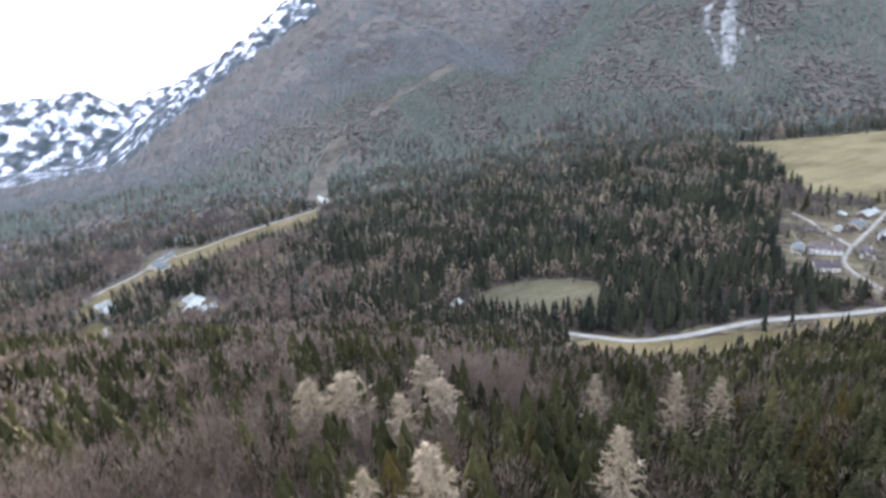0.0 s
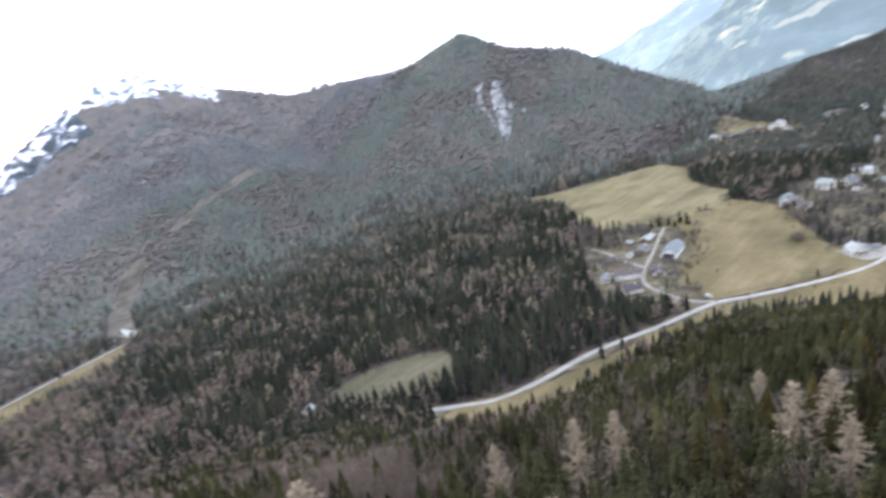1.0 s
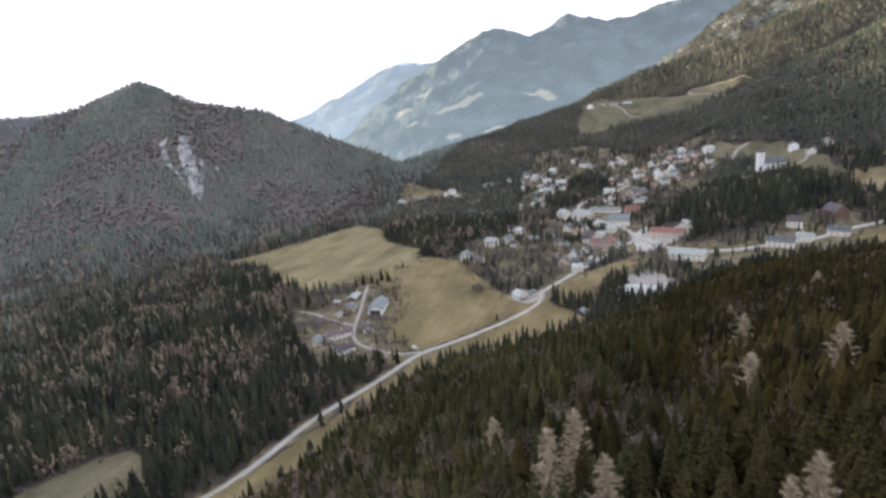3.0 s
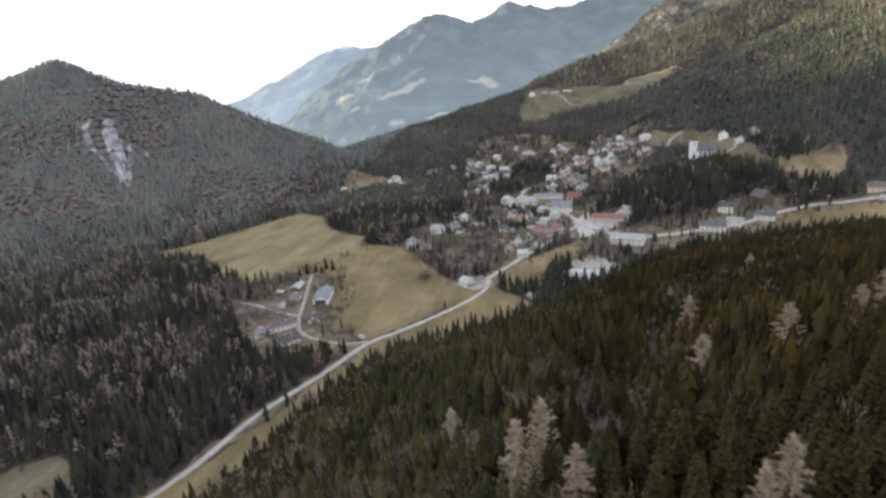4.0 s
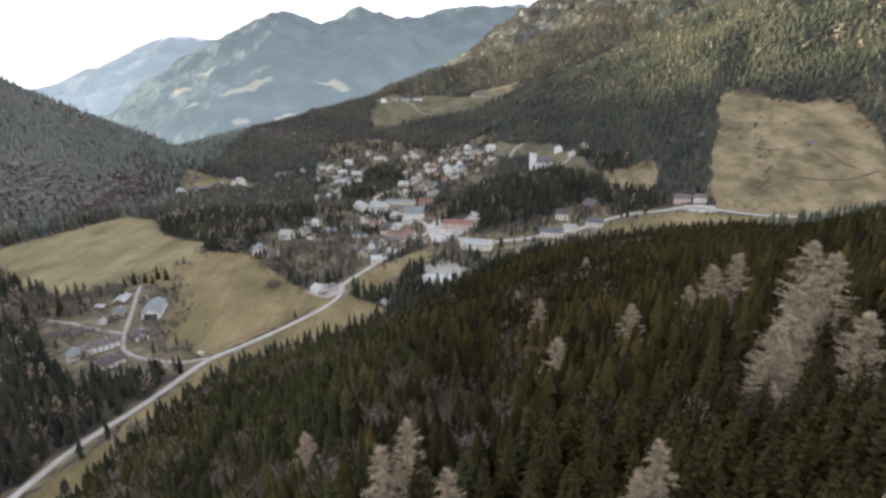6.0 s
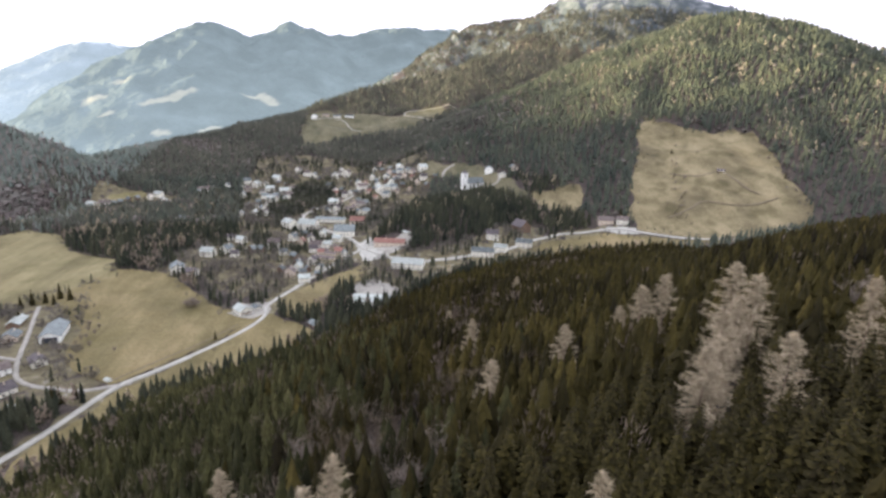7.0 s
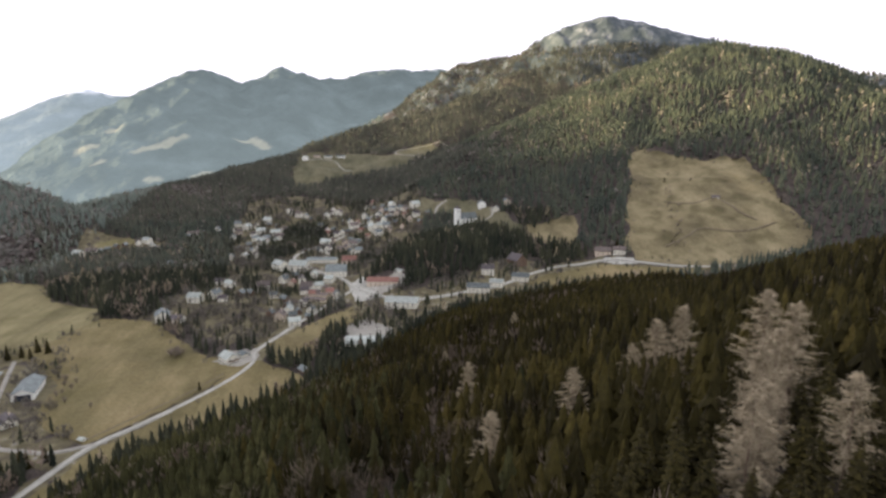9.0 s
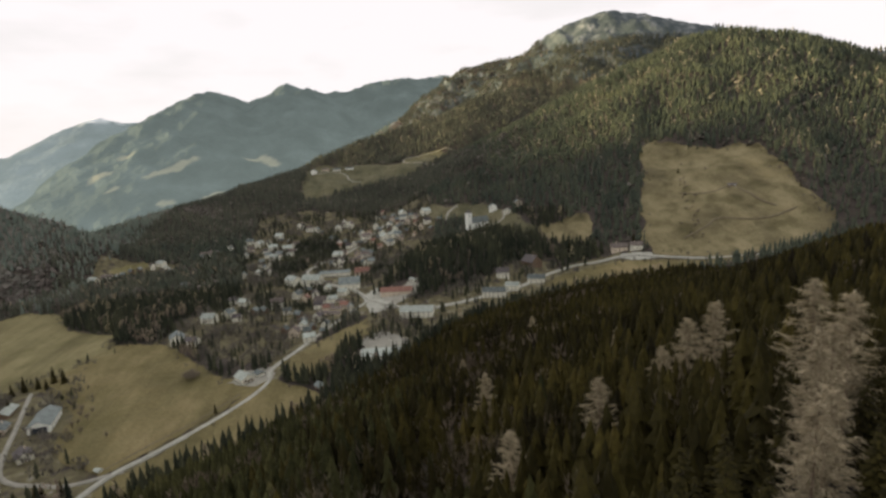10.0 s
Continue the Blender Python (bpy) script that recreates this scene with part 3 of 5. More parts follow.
def ground_sheet():
    gx, gy = np.meshgrid(GX, GY, indexing="ij")
    n, m = gx.shape
    verts = np.stack([gx, gy, GZ], -1).reshape(-1, 3)
    k = np.arange(n * m).reshape(n, m)
    faces = np.stack([k[:-1, :-1], k[1:, :-1], k[1:, 1:], k[:-1, 1:]], -1).reshape(-1, 4)
    me = mesh_from("ground", verts, faces)
    dzx, dzy = np.gradient(GZ, GX, GY)
    steep = np.hypot(dzx, dzy)
    rocky = (gx > 50) & (gy > 1700) & ((gy > 2420) | (gx > 1340))
    rocky |= ((gx > 1400) & (gy > 600)) | ((gx > 900) & (gy > 1850) & (GZ > 520))
    rock = np.where(rocky, np.clip((GZ - 180) / 80, 0, 1) * np.where(gx < 1000, 0.36, 0.66) + 0.35 * np.clip(steep - 0.5, 0, 1), 0.12 * np.clip(steep - 0.55, 0, 1) * (GZ > 250))
    west = gx < -1700
    crest_gap = line_gap(gx, gy, [(-2150, 860), (-2313, 702), (-2356, 550), (-2337, 395), (-2360, 290), (-2320, 130), (-2290, 0)])
    snow_m = np.where(west, np.maximum(np.clip((GZ - 385) / 90, 0, 1) * 0.62, np.clip(1.5 - crest_gap / 110, 0, 1) * 0.62), 0)
    cliffs = gx < -2420
    snow_m = np.where((gx < -2090) & (gy < 420), np.maximum(np.minimum(snow_m, 0.46), 0.40), snow_m)
    snow_m = np.where(cliffs, np.maximum(snow_m, np.clip((GZ + 110) / 110, 0, 1) * 0.47), snow_m)
    rock = np.where((cliffs & (GZ > -80)) | ((gx < -2090) & (gy < 420)), 0.8, rock)
    yard = np.zeros_like(GZ)
    for outline in [VILLAGE, FARMYARD, HAMLET, *WEST_YARDS, *FIELD_GAPS]:
        yard = np.maximum(yard, 0.55 * inside(gx, gy, outline))
    for key in ("main", "pass", "farm_lane", "west_road"):
        yard = np.maximum(yard, 0.62 * (line_gap(gx, gy, ROADS[key][0]) < (9 if key == "main" else 15)))
    for name, values in (("rock", rock), ("snow", snow_m), ("yard", yard), ("leaf", 0.8 * np.clip((-gx - 350) / 400, 0, 1))):
        me.attributes.new(name, "FLOAT", "POINT").data.foreach_set("value", values.ravel().astype(np.float32))
    me.polygons.foreach_set("use_smooth", np.ones(len(faces), bool))
    ob = part("ground", me, GROUND)
    tagged(ob, "mountain valley ground of leaf litter, rock and snow", "ground", kind="structure")


def draped(outline, lift, spacing, rng, ragged=0.0):
    """A sheet over the ground within a plan outline, with an uneven edge."""
    edge = []
    for (x0, y0), (x1, y1) in zip(outline, outline[1:] + outline[:1]):
        n = max(1, int(math.hypot(x1 - x0, y1 - y0) / spacing))
        for i in range(n):
            edge.append((x0 + (x1 - x0) * i / n + rng.uniform(-2.2, 2.2), y0 + (y1 - y0) * i / n + rng.uniform(-2.2, 2.2)))
    edge = [(px + ragged * float(waves(px, py, 70, 61)), py + ragged * float(waves(px, py, 70, 67))) for px, py in edge]
    xs, ys = [p[0] for p in edge], [p[1] for p in edge]
    gx, gy = np.meshgrid(np.arange(min(xs), max(xs), spacing), np.arange(min(ys), max(ys), spacing))
    keep = inside(gx, gy, edge)
    pts = [Vector(p) for p in edge] + [Vector(p) for p in zip(gx[keep], gy[keep])]
    n = len(edge)
    verts, _, faces, *_ = geometry.delaunay_2d_cdt(pts, [(i, (i + 1) % n) for i in range(n)], [], 1, 0.01)
    co = np.array([tuple(v) for v in verts])
    z = ground_z(co[:, 0], co[:, 1]) + lift
    return mesh_from("sheet", np.column_stack([co, z]), [f for f in faces if len(f) == 3])


def ribbon(line, width, lift):
    """A road slab that follows the ground along a smoothed line."""
    pts = []
    for i in range(len(line) - 1):
        p = [np.array(line[max(0, min(len(line) - 1, i + k))], float) for k in (-1, 0, 1, 2)]
        n = max(2, int(np.hypot(*(p[2] - p[1])) / 6))
        for s in np.arange(n) / n:
            pts.append(0.5 * (2 * p[1] + (p[2] - p[0]) * s + (2 * p[0] - 5 * p[1] + 4 * p[2] - p[3]) * s**2 + (3 * p[1] - p[0] - 3 * p[2] + p[3]) * s**3))
    pts.append(np.array(line[-1], float))
    pts = np.array(pts)
    d = np.gradient(pts, axis=0)
    side = np.column_stack([d[:, 1], -d[:, 0]]) / np.hypot(d[:, 0], d[:, 1])[:, None]
    a, b = pts + side * width / 2, pts - side * width / 2
    z = np.maximum(np.maximum(ground_z(a[:, 0], a[:, 1]), ground_z(b[:, 0], b[:, 1])), ground_z(pts[:, 0], pts[:, 1])) + lift
    z = np.convolve(np.r_[z[0], z, z[-1]], [0.25, 0.5, 0.25], "valid")
    rows = [np.column_stack([q, zz]) for q, zz in ((a + side * 0.5, z - 2.0), (a, z), (b, z), (b - side * 0.5, z - 2.0))]
    n = len(pts)
    verts = np.concatenate(rows)
    faces = [(r * n + i, r * n + i + 1, (r + 1) * n + i + 1, (r + 1) * n + i) for r in range(3) for i in range(n - 1)]
    return mesh_from("road", verts, faces)


ground_sheet()
rng = random.Random(3)
for key, (outline, material, label) in MEADOWS.items():
    tagged(part("meadow", draped(outline, 0.7, 8.0, rng, 12.0 if key in ("hut", "terrace", "church", "knoll", "chute") else 3.0), material), label, "meadow", kind="structure")
for key, (line, width, material, label) in ROADS.items():
    tagged(part("road", ribbon(line, width, 0.9), material), label, "road", kind="structure")
for outline in SCARS:
    tagged(part("rock_scar", draped(outline, 1.6, 5.0, rng), STONE), "pale grey landslip scar on a wooded hillside", "rock scar", kind="structure")


# ---- distant mountains, a backdrop ----
def backdrop(name, crests, slope, soft_top, xs, ys, material, label, fields=(), snow_from=1e9, rough=1.0):
    gx, gy = np.meshgrid(xs, ys, indexing="ij")
    z = np.full(gx.shape, -200.0)
    for crest in crests:
        z = smooth_max(z, crest_height(gx, gy, crest, slope, soft_top)[0], 40)
    z = z + rough * (22 * waves(gx, gy, 420, 5) + 12 * waves(gx, gy, 170, 8) + 5 * waves(gx, gy, 70, 9)) * np.clip((z + 100) / 500, 0, 1)
    n, m = gx.shape
    k = np.arange(n * m).reshape(n, m)
    faces = np.stack([k[:-1, :-1], k[1:, :-1], k[1:, 1:], k[:-1, 1:]], -1).reshape(-1, 4)
    me = mesh_from(name, np.stack([gx, gy, z], -1).reshape(-1, 3), faces)
    me.polygons.foreach_set("use_smooth", np.ones(len(faces), bool))
    field = np.zeros_like(z)
    for fx, fy, rx, ry, turn in fields:
        c, s = math.cos(radians(turn)), math.sin(radians(turn))
        u, v = (gx - fx) * c + (gy - fy) * s, (gy - fy) * c - (gx - fx) * s
        field = np.maximum(field, np.clip(4.2 - 3.4 * np.hypot(u / rx, v / ry) + 1.2 * waves(gx, gy, 60, 3), 0, 1) * 0.9)
    snow_m = np.clip((z - snow_from) / 60 + 0.6 * waves(gx, gy, 90, 6), 0, 1)
    for key, values in (("field", field), ("snow", snow_m)):
        me.attributes.new(key, "FLOAT", "POINT").data.foreach_set("value", values.ravel().astype(np.float32))
    tagged(part(name, me, material), label, "mountain", kind="structure")


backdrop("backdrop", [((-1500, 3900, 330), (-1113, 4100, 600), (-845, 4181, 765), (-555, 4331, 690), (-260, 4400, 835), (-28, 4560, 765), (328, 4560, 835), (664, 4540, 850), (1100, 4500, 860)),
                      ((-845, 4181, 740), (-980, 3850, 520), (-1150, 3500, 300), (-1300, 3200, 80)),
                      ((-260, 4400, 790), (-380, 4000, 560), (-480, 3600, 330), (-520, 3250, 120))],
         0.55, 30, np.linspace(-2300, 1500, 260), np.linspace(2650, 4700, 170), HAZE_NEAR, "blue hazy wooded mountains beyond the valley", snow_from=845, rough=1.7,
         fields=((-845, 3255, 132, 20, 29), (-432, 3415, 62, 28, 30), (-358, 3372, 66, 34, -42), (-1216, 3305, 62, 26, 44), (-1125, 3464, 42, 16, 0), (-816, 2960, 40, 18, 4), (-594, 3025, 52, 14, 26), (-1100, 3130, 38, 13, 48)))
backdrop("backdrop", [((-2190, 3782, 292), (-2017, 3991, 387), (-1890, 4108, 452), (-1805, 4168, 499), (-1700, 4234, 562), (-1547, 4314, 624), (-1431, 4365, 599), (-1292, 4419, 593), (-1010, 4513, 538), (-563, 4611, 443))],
         0.5, 30, np.linspace(-3900, -500, 90), np.linspace(3000, 4850, 60), HAZE_FAR, "hazy distant mountains with traces of snow", snow_from=590)


# ---- woods: shapes ----
def cone_tiers(rng, tiers, sides, jag, lean=0.04):
    """A conifer of unit height and unit half-width as jagged, drooping skirts, bulky below and blunt at the tip."""
    verts, faces = [], []
    for k in range(tiers):
        u = k / tiers
        base, top = 0.10 + 0.84 * u, min(0.97, 0.14 + 0.86 * (k + 1.6) / tiers)
        r = (1.0 - u) ** 0.72 * (0.80 if k == 0 else 1.0) * rng.uniform(0.88, 1.12)
        o = len(verts)
        a0 = rng.uniform(0, 6.28)
        for s in range(sides):
            a = a0 + 6.283 * (s + rng.uniform(-0.3, 0.3)) / sides
            rr = r * (1 + rng.uniform(-jag, jag)) * (1.0 if s % 2 == 0 else 0.70)
            verts.append((rr * math.cos(a), rr * math.sin(a), base + rng.uniform(-0.05, 0.05) + (-0.02 if s % 2 == 0 else 0.035)))
        verts.append((rng.uniform(-lean, lean), rng.uniform(-lean, lean), 1.0 if k == tiers - 1 else top))
        faces += [(o + s, o + (s + 1) % sides, o + sides) for s in range(sides)]
    return np.array(verts), np.array(faces)


def twig_cloud(rng, pieces, size, conical, low=0.25, thick=1.0):
    """A bare crown of unit height: a stem and many slanting twig blades."""
    verts, faces = [], []

    def blade(p, q, w):
        o = len(verts)
        d = np.cross(q - p, [rng.uniform(-1, 1), rng.uniform(-1, 1), rng.uniform(-1, 1)])
        d = d / (np.linalg.norm(d) + 1e-9) * w
        verts.extend([p - d, p + d, q])
        faces.append((o, o + 1, o + 2))

    blade(np.array([0.0, 0, 0]), np.array([0.0, 0, 0.9]), 0.018)
    blade(np.array([0.0, 0, 0]), np.array([0.02, 0, 0.9]), 0.018)
    for _ in range(pieces):
        h = rng.uniform(low, 0.97)
        r = (1.05 - h) * 1.1 if conical else math.sqrt(max(0.0, 1 - ((h - 0.62) / 0.40) ** 2))
        a = rng.uniform(0, 6.283)
        rr = r * math.sqrt(rng.uniform(0.05, 1))
        p = np.array([rr * math.cos(a), rr * math.sin(a), h])
        lift = rng.uniform(-0.05, 0.03) if conical else rng.uniform(0.05, 0.20)
        reach = size * (rng.uniform(0.6, 1.6) if conical else rng.uniform(0.3, 1.1))
        a += 0.0 if conical else rng.uniform(-1.3, 1.3)
        q = p + np.array([math.cos(a) * reach, math.sin(a) * reach, lift])
        blade(p, q, size * thick * rng.uniform(0.22, 0.42))
    return np.array(verts), np.array(faces)


def twig_dome(rng, sides=5):
    """A far bare crown of unit height: a ragged dome on a stem."""
    verts, faces = [(-0.04, 0, 0), (0.04, 0, 0), (0, 0, 0.5)], [(0, 1, 2)]
    rings = []
    for level, r in ((0.42, 1.0), (0.78, 0.75)):
        a0 = rng.uniform(0, 6.28)
        rings.append(len(verts))
        for s in range(sides):
            a, rr = a0 + 6.283 * s / sides, r * rng.uniform(0.6, 1.3)
            verts.append((rr * math.cos(a), rr * math.sin(a), level + rng.uniform(-0.12, 0.12)))
    verts.append((rng.uniform(-0.2, 0.2), rng.uniform(-0.2, 0.2), 1.0))
    for o, p in zip(rings, rings[1:]):
        for s in range(sides):
            t = (s + 1) % sides
            faces += [(o + s, o + t, p + s), (o + t, p + t, p + s)]
    faces += [(rings[-1] + s, rings[-1] + (s + 1) % sides, len(verts) - 1) for s in range(sides)]
    return np.array(verts), np.array(faces)


def wood(name, shapes, spots, material, label, category="forest", soft=False):
    """One object of many plants: spots are rows of x, y, height, half-width, tint."""
    spots = np.asarray(spots)
    if not len(spots):
        return
    r = np.random.RandomState(7)
    which, turn = r.randint(0, len(shapes), len(spots)), r.uniform(0, 6.283, len(spots))
    z = ground_z(spots[:, 0], spots[:, 1]) - 0.4
    all_v, all_f, all_t, o = [], [], [], 0
    for n, (v, f) in enumerate(shapes):
        s = which == n
        p, c, q = spots[s], np.cos(turn[s])[:, None], np.sin(turn[s])[:, None]
        x = (v[None, :, 0] * c - v[None, :, 1] * q) * p[:, 3:4] + p[:, 0:1]
        y = (v[None, :, 0] * q + v[None, :, 1] * c) * p[:, 3:4] + p[:, 1:2]
        h = v[None, :, 2] * p[:, 2:3] + z[s][:, None]
        all_v.append(np.stack([x, y, h], -1).reshape(-1, 3))
        all_f.append((f[None] + (np.arange(len(p)) * len(v))[:, None, None]).reshape(-1, 3) + o)
        all_t.append(np.repeat(p[:, 4], len(v)))
        o += len(p) * len(v)
    me = mesh_from(name, np.concatenate(all_v), np.concatenate(all_f), np.concatenate(all_t))
    me.polygons.foreach_set("use_smooth", np.full(len(me.polygons), soft))
    tagged(part(name, me, material), label, category, kind="stuff")


# ---- woods: where they stand ----
OPEN = [m[0] for m in MEADOWS.values()] + [HAMLET, SHRUB_LAND, *FIELD_GAPS, *WEST_YARDS]
BUILDINGS = []   # x, y, clearance of every building


def open_ground(x, y, verge=7.5):
    """Where no wood stands."""
    hit = np.zeros(np.shape(x), bool)
    high = np.where(np.asarray(y) > 1000, 1.0, 0.3)   # ragged wood edges on the hills
    wx = x + high * (11 * waves(x, y, 75, 61) + 9 * waves(x, y, 26, 63))
    wy = y + high * (11 * waves(x, y, 75, 67) + 9 * waves(x, y, 26, 65))
    for outline in OPEN:
        hit |= inside(wx, wy, outline)
    for line, width, *_ in ROADS.values():
        main = line is ROADS["main"][0]
        hit |= line_gap(x - (4.5 if main else 0), y, line) < width / 2 + verge
    groves = np.zeros(np.shape(x), bool)
    for outline in GROVES:
        groves |= inside(x, y, outline)
    hit |= inside(wx, wy, FARMYARD) & ~groves
    for bx, by, gap in BUILDINGS:
        hit |= np.hypot(x - bx, y - by) < gap
    return hit


def scatter(x0, x1, y0, y1, step, seed):
    r = np.random.RandomState(seed)
    gx, gy = np.meshgrid(np.arange(x0, x1, step), np.arange(y0, y1, step))
    x = (gx + r.uniform(-0.48, 0.48, gx.shape) * step).ravel()
    y = (gy + r.uniform(-0.48, 0.48, gy.shape) * step).ravel()
    az = np.degrees(np.arctan2(x - 20, y + 20))
    keep = (np.hypot(x, y) < 200) | ((az > -122) & (az < 62))
    keep &= ~open_ground(x, y)
    return x[keep], y[keep], r


def near_zone(x, y):
    """The hillside under the flight, down to its foot."""
    return (near_hill(x, y) > 62) & (x > -470) & (x < 460) & (y < 700) & (y > -260)


def inner_zone(x, y):
    return ((x > -1150) & (x < 120) & (y > -420) & (y < 1120) & ((x > -400) | (ground_z(x, y) < 92))) | ((x > -480) & (x < 450) & (y > 600) & (y < 1330) & (ground_z(x, y) < 150))


# ---- buildings ----
def box(bm, x0, x1, y0, y1, z0, z1):
    v = [bm.verts.new(p) for p in ((x0, y0, z0), (x1, y0, z0), (x1, y1, z0), (x0, y1, z0), (x0, y0, z1), (x1, y0, z1), (x1, y1, z1), (x0, y1, z1))]
    for f in ((0, 3, 2, 1), (4, 5, 6, 7), (0, 1, 5, 4), (1, 2, 6, 5), (2, 3, 7, 6), (3, 0, 4, 7)):
        bm.faces.new([v[i] for i in f])


def gabled_wall(w, l, eave, ridge):
    """Walls with gables; the ridge runs along y. They reach 3 m into the slope."""
    bm = bmesh.new()
    a = [bm.verts.new(p) for p in ((-w / 2, -l / 2, -3), (w / 2, -l / 2, -3), (w / 2, -l / 2, eave), (0, -l / 2, ridge), (-w / 2, -l / 2, eave))]
    b = [bm.verts.new((v.co.x, l / 2, v.co.z)) for v in a]
    bm.faces.new(a)
    bm.faces.new(b[::-1])
    for i in range(5):
        bm.faces.new((a[(i + 1) % 5], a[i], b[i], b[(i + 1) % 5]))
    return bm


def gabled_roof(w, l, eave, ridge, over=0.9, thick=0.35):
    bm = bmesh.new()
    drop = over * (ridge - eave) / (w / 2)
    section = [(-w / 2 - over, eave - drop + 0.03), (0, ridge + 0.03), (w / 2 + over, eave - drop + 0.03), (w / 2 + over, eave - drop + thick), (0, ridge + thick + 0.1), (-w / 2 - over, eave - drop + thick)]
    a = [bm.verts.new((x, -l / 2 - over, z)) for x, z in section]
    b = [bm.verts.new((x, l / 2 + over, z)) for x, z in section]
    for i in range(6):
        bm.faces.new((a[i], a[(i + 1) % 6], b[(i + 1) % 6], b[i]))
    for s in (a, b):
        bm.faces.new((s[0], s[1], s[4], s[5]))
        bm.faces.new((s[1], s[2], s[3], s[4]))
    bmesh.ops.recalc_face_normals(bm, faces=bm.faces)
    return bm


def window_mesh(w, h, axis):
    bm = bmesh.new()
    if axis == "x":
        box(bm, -0.06, 0.06, -w / 2, w / 2, -h / 2, h / 2)
    else:
        box(bm, -w / 2, w / 2, -0.06, 0.06, -h / 2, h / 2)
    me = bpy.data.meshes.new("window")
    bm.to_mesh(me)
    bm.free()
    me.materials.append(GLASS)
    return me


WINDOW_X, WINDOW_Y = window_mesh(1.3, 1.5, "x"), window_mesh(1.3, 1.5, "y")


def building(name, x, y, turn, w, l, eave, ridge, wall, roof, label, category="house", group="", windows=3, chimney=True, balcony=False, dark_gate=False):
    """A gabled building with its parts; the ridge runs along its y axis."""
    z = float(np.min(ground_z(x + np.array([0, w, -w, 0, 0]) * 0.3, y + np.array([0, 0, 0, l, -l]) * 0.3)))
    thing = empty(name, pose(x, y, z, 0, 0, turn), label, category, group)
    part("wall", gabled_wall(w, l, eave, ridge), wall, thing)
    top = part("roof", gabled_roof(w, l, eave, ridge), roof, thing)
    if chimney:
        bm = bmesh.new()
        box(bm, w * 0.14, w * 0.14 + 0.9, l * 0.15, l * 0.15 + 0.9, ridge * 0.75, ridge + 1.2)
        box(bm, w * 0.14 - 0.12, w * 0.14 + 1.02, l * 0.15 - 0.12, l * 0.15 + 1.02, ridge + 1.2, ridge + 1.4)
        part("chimney", bm, CREAM_WALL, top)
    floors = max(1, int(eave // 2.8))
    if windows:
        for side in (-1, 1):
            for k in range(windows):
                for floor in range(floors):
                    o = part("window", WINDOW_X, GLASS, thing)
                    o.location = (side * (w / 2 + 0.02), l * ((k + 0.5) / windows - 0.5) * 0.9, 1.6 + 2.8 * floor)
            for k in range(2):
                o = part("window", WINDOW_Y, GLASS, thing)
                o.location = ((k - 0.5) * w * 0.45, side * (l / 2 + 0.02), 1.6 + 2.8 * (floors - 1))
        bm = bmesh.new()
        box(bm, -0.6, 0.6, -l / 2 - 0.08, -l / 2 + 0.05, -0.2, 2.1)
        part("door", bm, DOOR_WOOD, thing)
    if balcony:
        bm = bmesh.new()
        box(bm, -w * 0.42, w * 0.42, -l / 2 - 1.4, -l / 2 + 0.02, 2.7, 2.9)
        box(bm, -w * 0.42, w * 0.42, -l / 2 - 1.4, -l / 2 - 1.25, 2.9, 3.9)
        part("balcony", bm, WOOD_WALL, thing)
    if dark_gate:
        # near-black panel on the gable, standing for the shade inside an open gate
        bm = bmesh.new()
        box(bm, -w * 0.36, w * 0.36, -l / 2 - 0.1, -l / 2 + 0.05, 0.0, eave * 0.85)
        part("gate", bm, GLASS, thing, "dark panel for the shade in an open barn gate")
    BUILDINGS.append((x, y, max(w, l) * 0.62 + 3))
    return thing


B = building
# farm by the lane
B("barn", -277, 596, 10, 18, 38, 7, 11.5, CHURCH_WALL, GREY_ROOF, "long white barn with a pale grey roof and dark gate", "barn", windows=4, chimney=False, dark_gate=True)
B("shed", -329, 634, 6, 12, 24, 4, 7, WOOD_WALL, PALE_ROOF, "wooden shed with a pale sheet-metal roof", "shed", windows=0, chimney=False)
B("farmhouse", -314, 592, 10, 14, 16, 5, 9, CREAM_WALL, GREY_ROOF, "cream farmhouse with a grey roof beside a lane", "house", balcony=True)
B("farmhouse", -292, 512, -50, 14, 28, 6.5, 10.5, CHURCH_WALL, BROWN_ROOF, "large white farmhouse under a red-brown tiled roof", "house", windows=5, balcony=True)
B("annex", -308, 494, 25, 10, 14, 6, 9, WHITE_WALL, GREY_ROOF, "small white annex beside the farmhouse", "house")
B("cottage", -263, 530, 35, 12, 15, 5, 8.5, WHITE_WALL, DARK_ROOF, "white cottage with a dark roof by the lane", "house")
B("cottage", -268, 478, -38, 16, 20, 5, 9, WHITE_WALL, DARK_ROOF, "white-gabled house under a broad dark roof", "house", balcony=True)
B("shed", -335, 548, -30, 6, 9, 3, 5, WOOD_WALL, DARK_ROOF, "small weathered wooden shed in the farmyard", "shed", windows=0, chimney=False)
B("shed", -320, 572, 20, 6, 8, 3, 5, WHITE_WALL, PALE_ROOF, "small white shed in the farmyard", "shed", windows=0, chimney=False)
B("shed", -346, 620, 80, 7, 10, 3, 5, WOOD_WALL, PALE_ROOF, "low shed with a pale roof behind the farm", "shed", windows=0, chimney=False)
B("shed", -246, 448, 15, 5, 8, 3, 4.6, WOOD_WALL, PALE_ROOF, "garden shed at the edge of the wood", "shed", windows=0, chimney=False)
B("shelter", -191, 489, 55, 3, 5, 2.4, 3.2, WHITE_WALL, PALE_ROOF, "small white shelter beside the road", "shelter", windows=0, chimney=False)
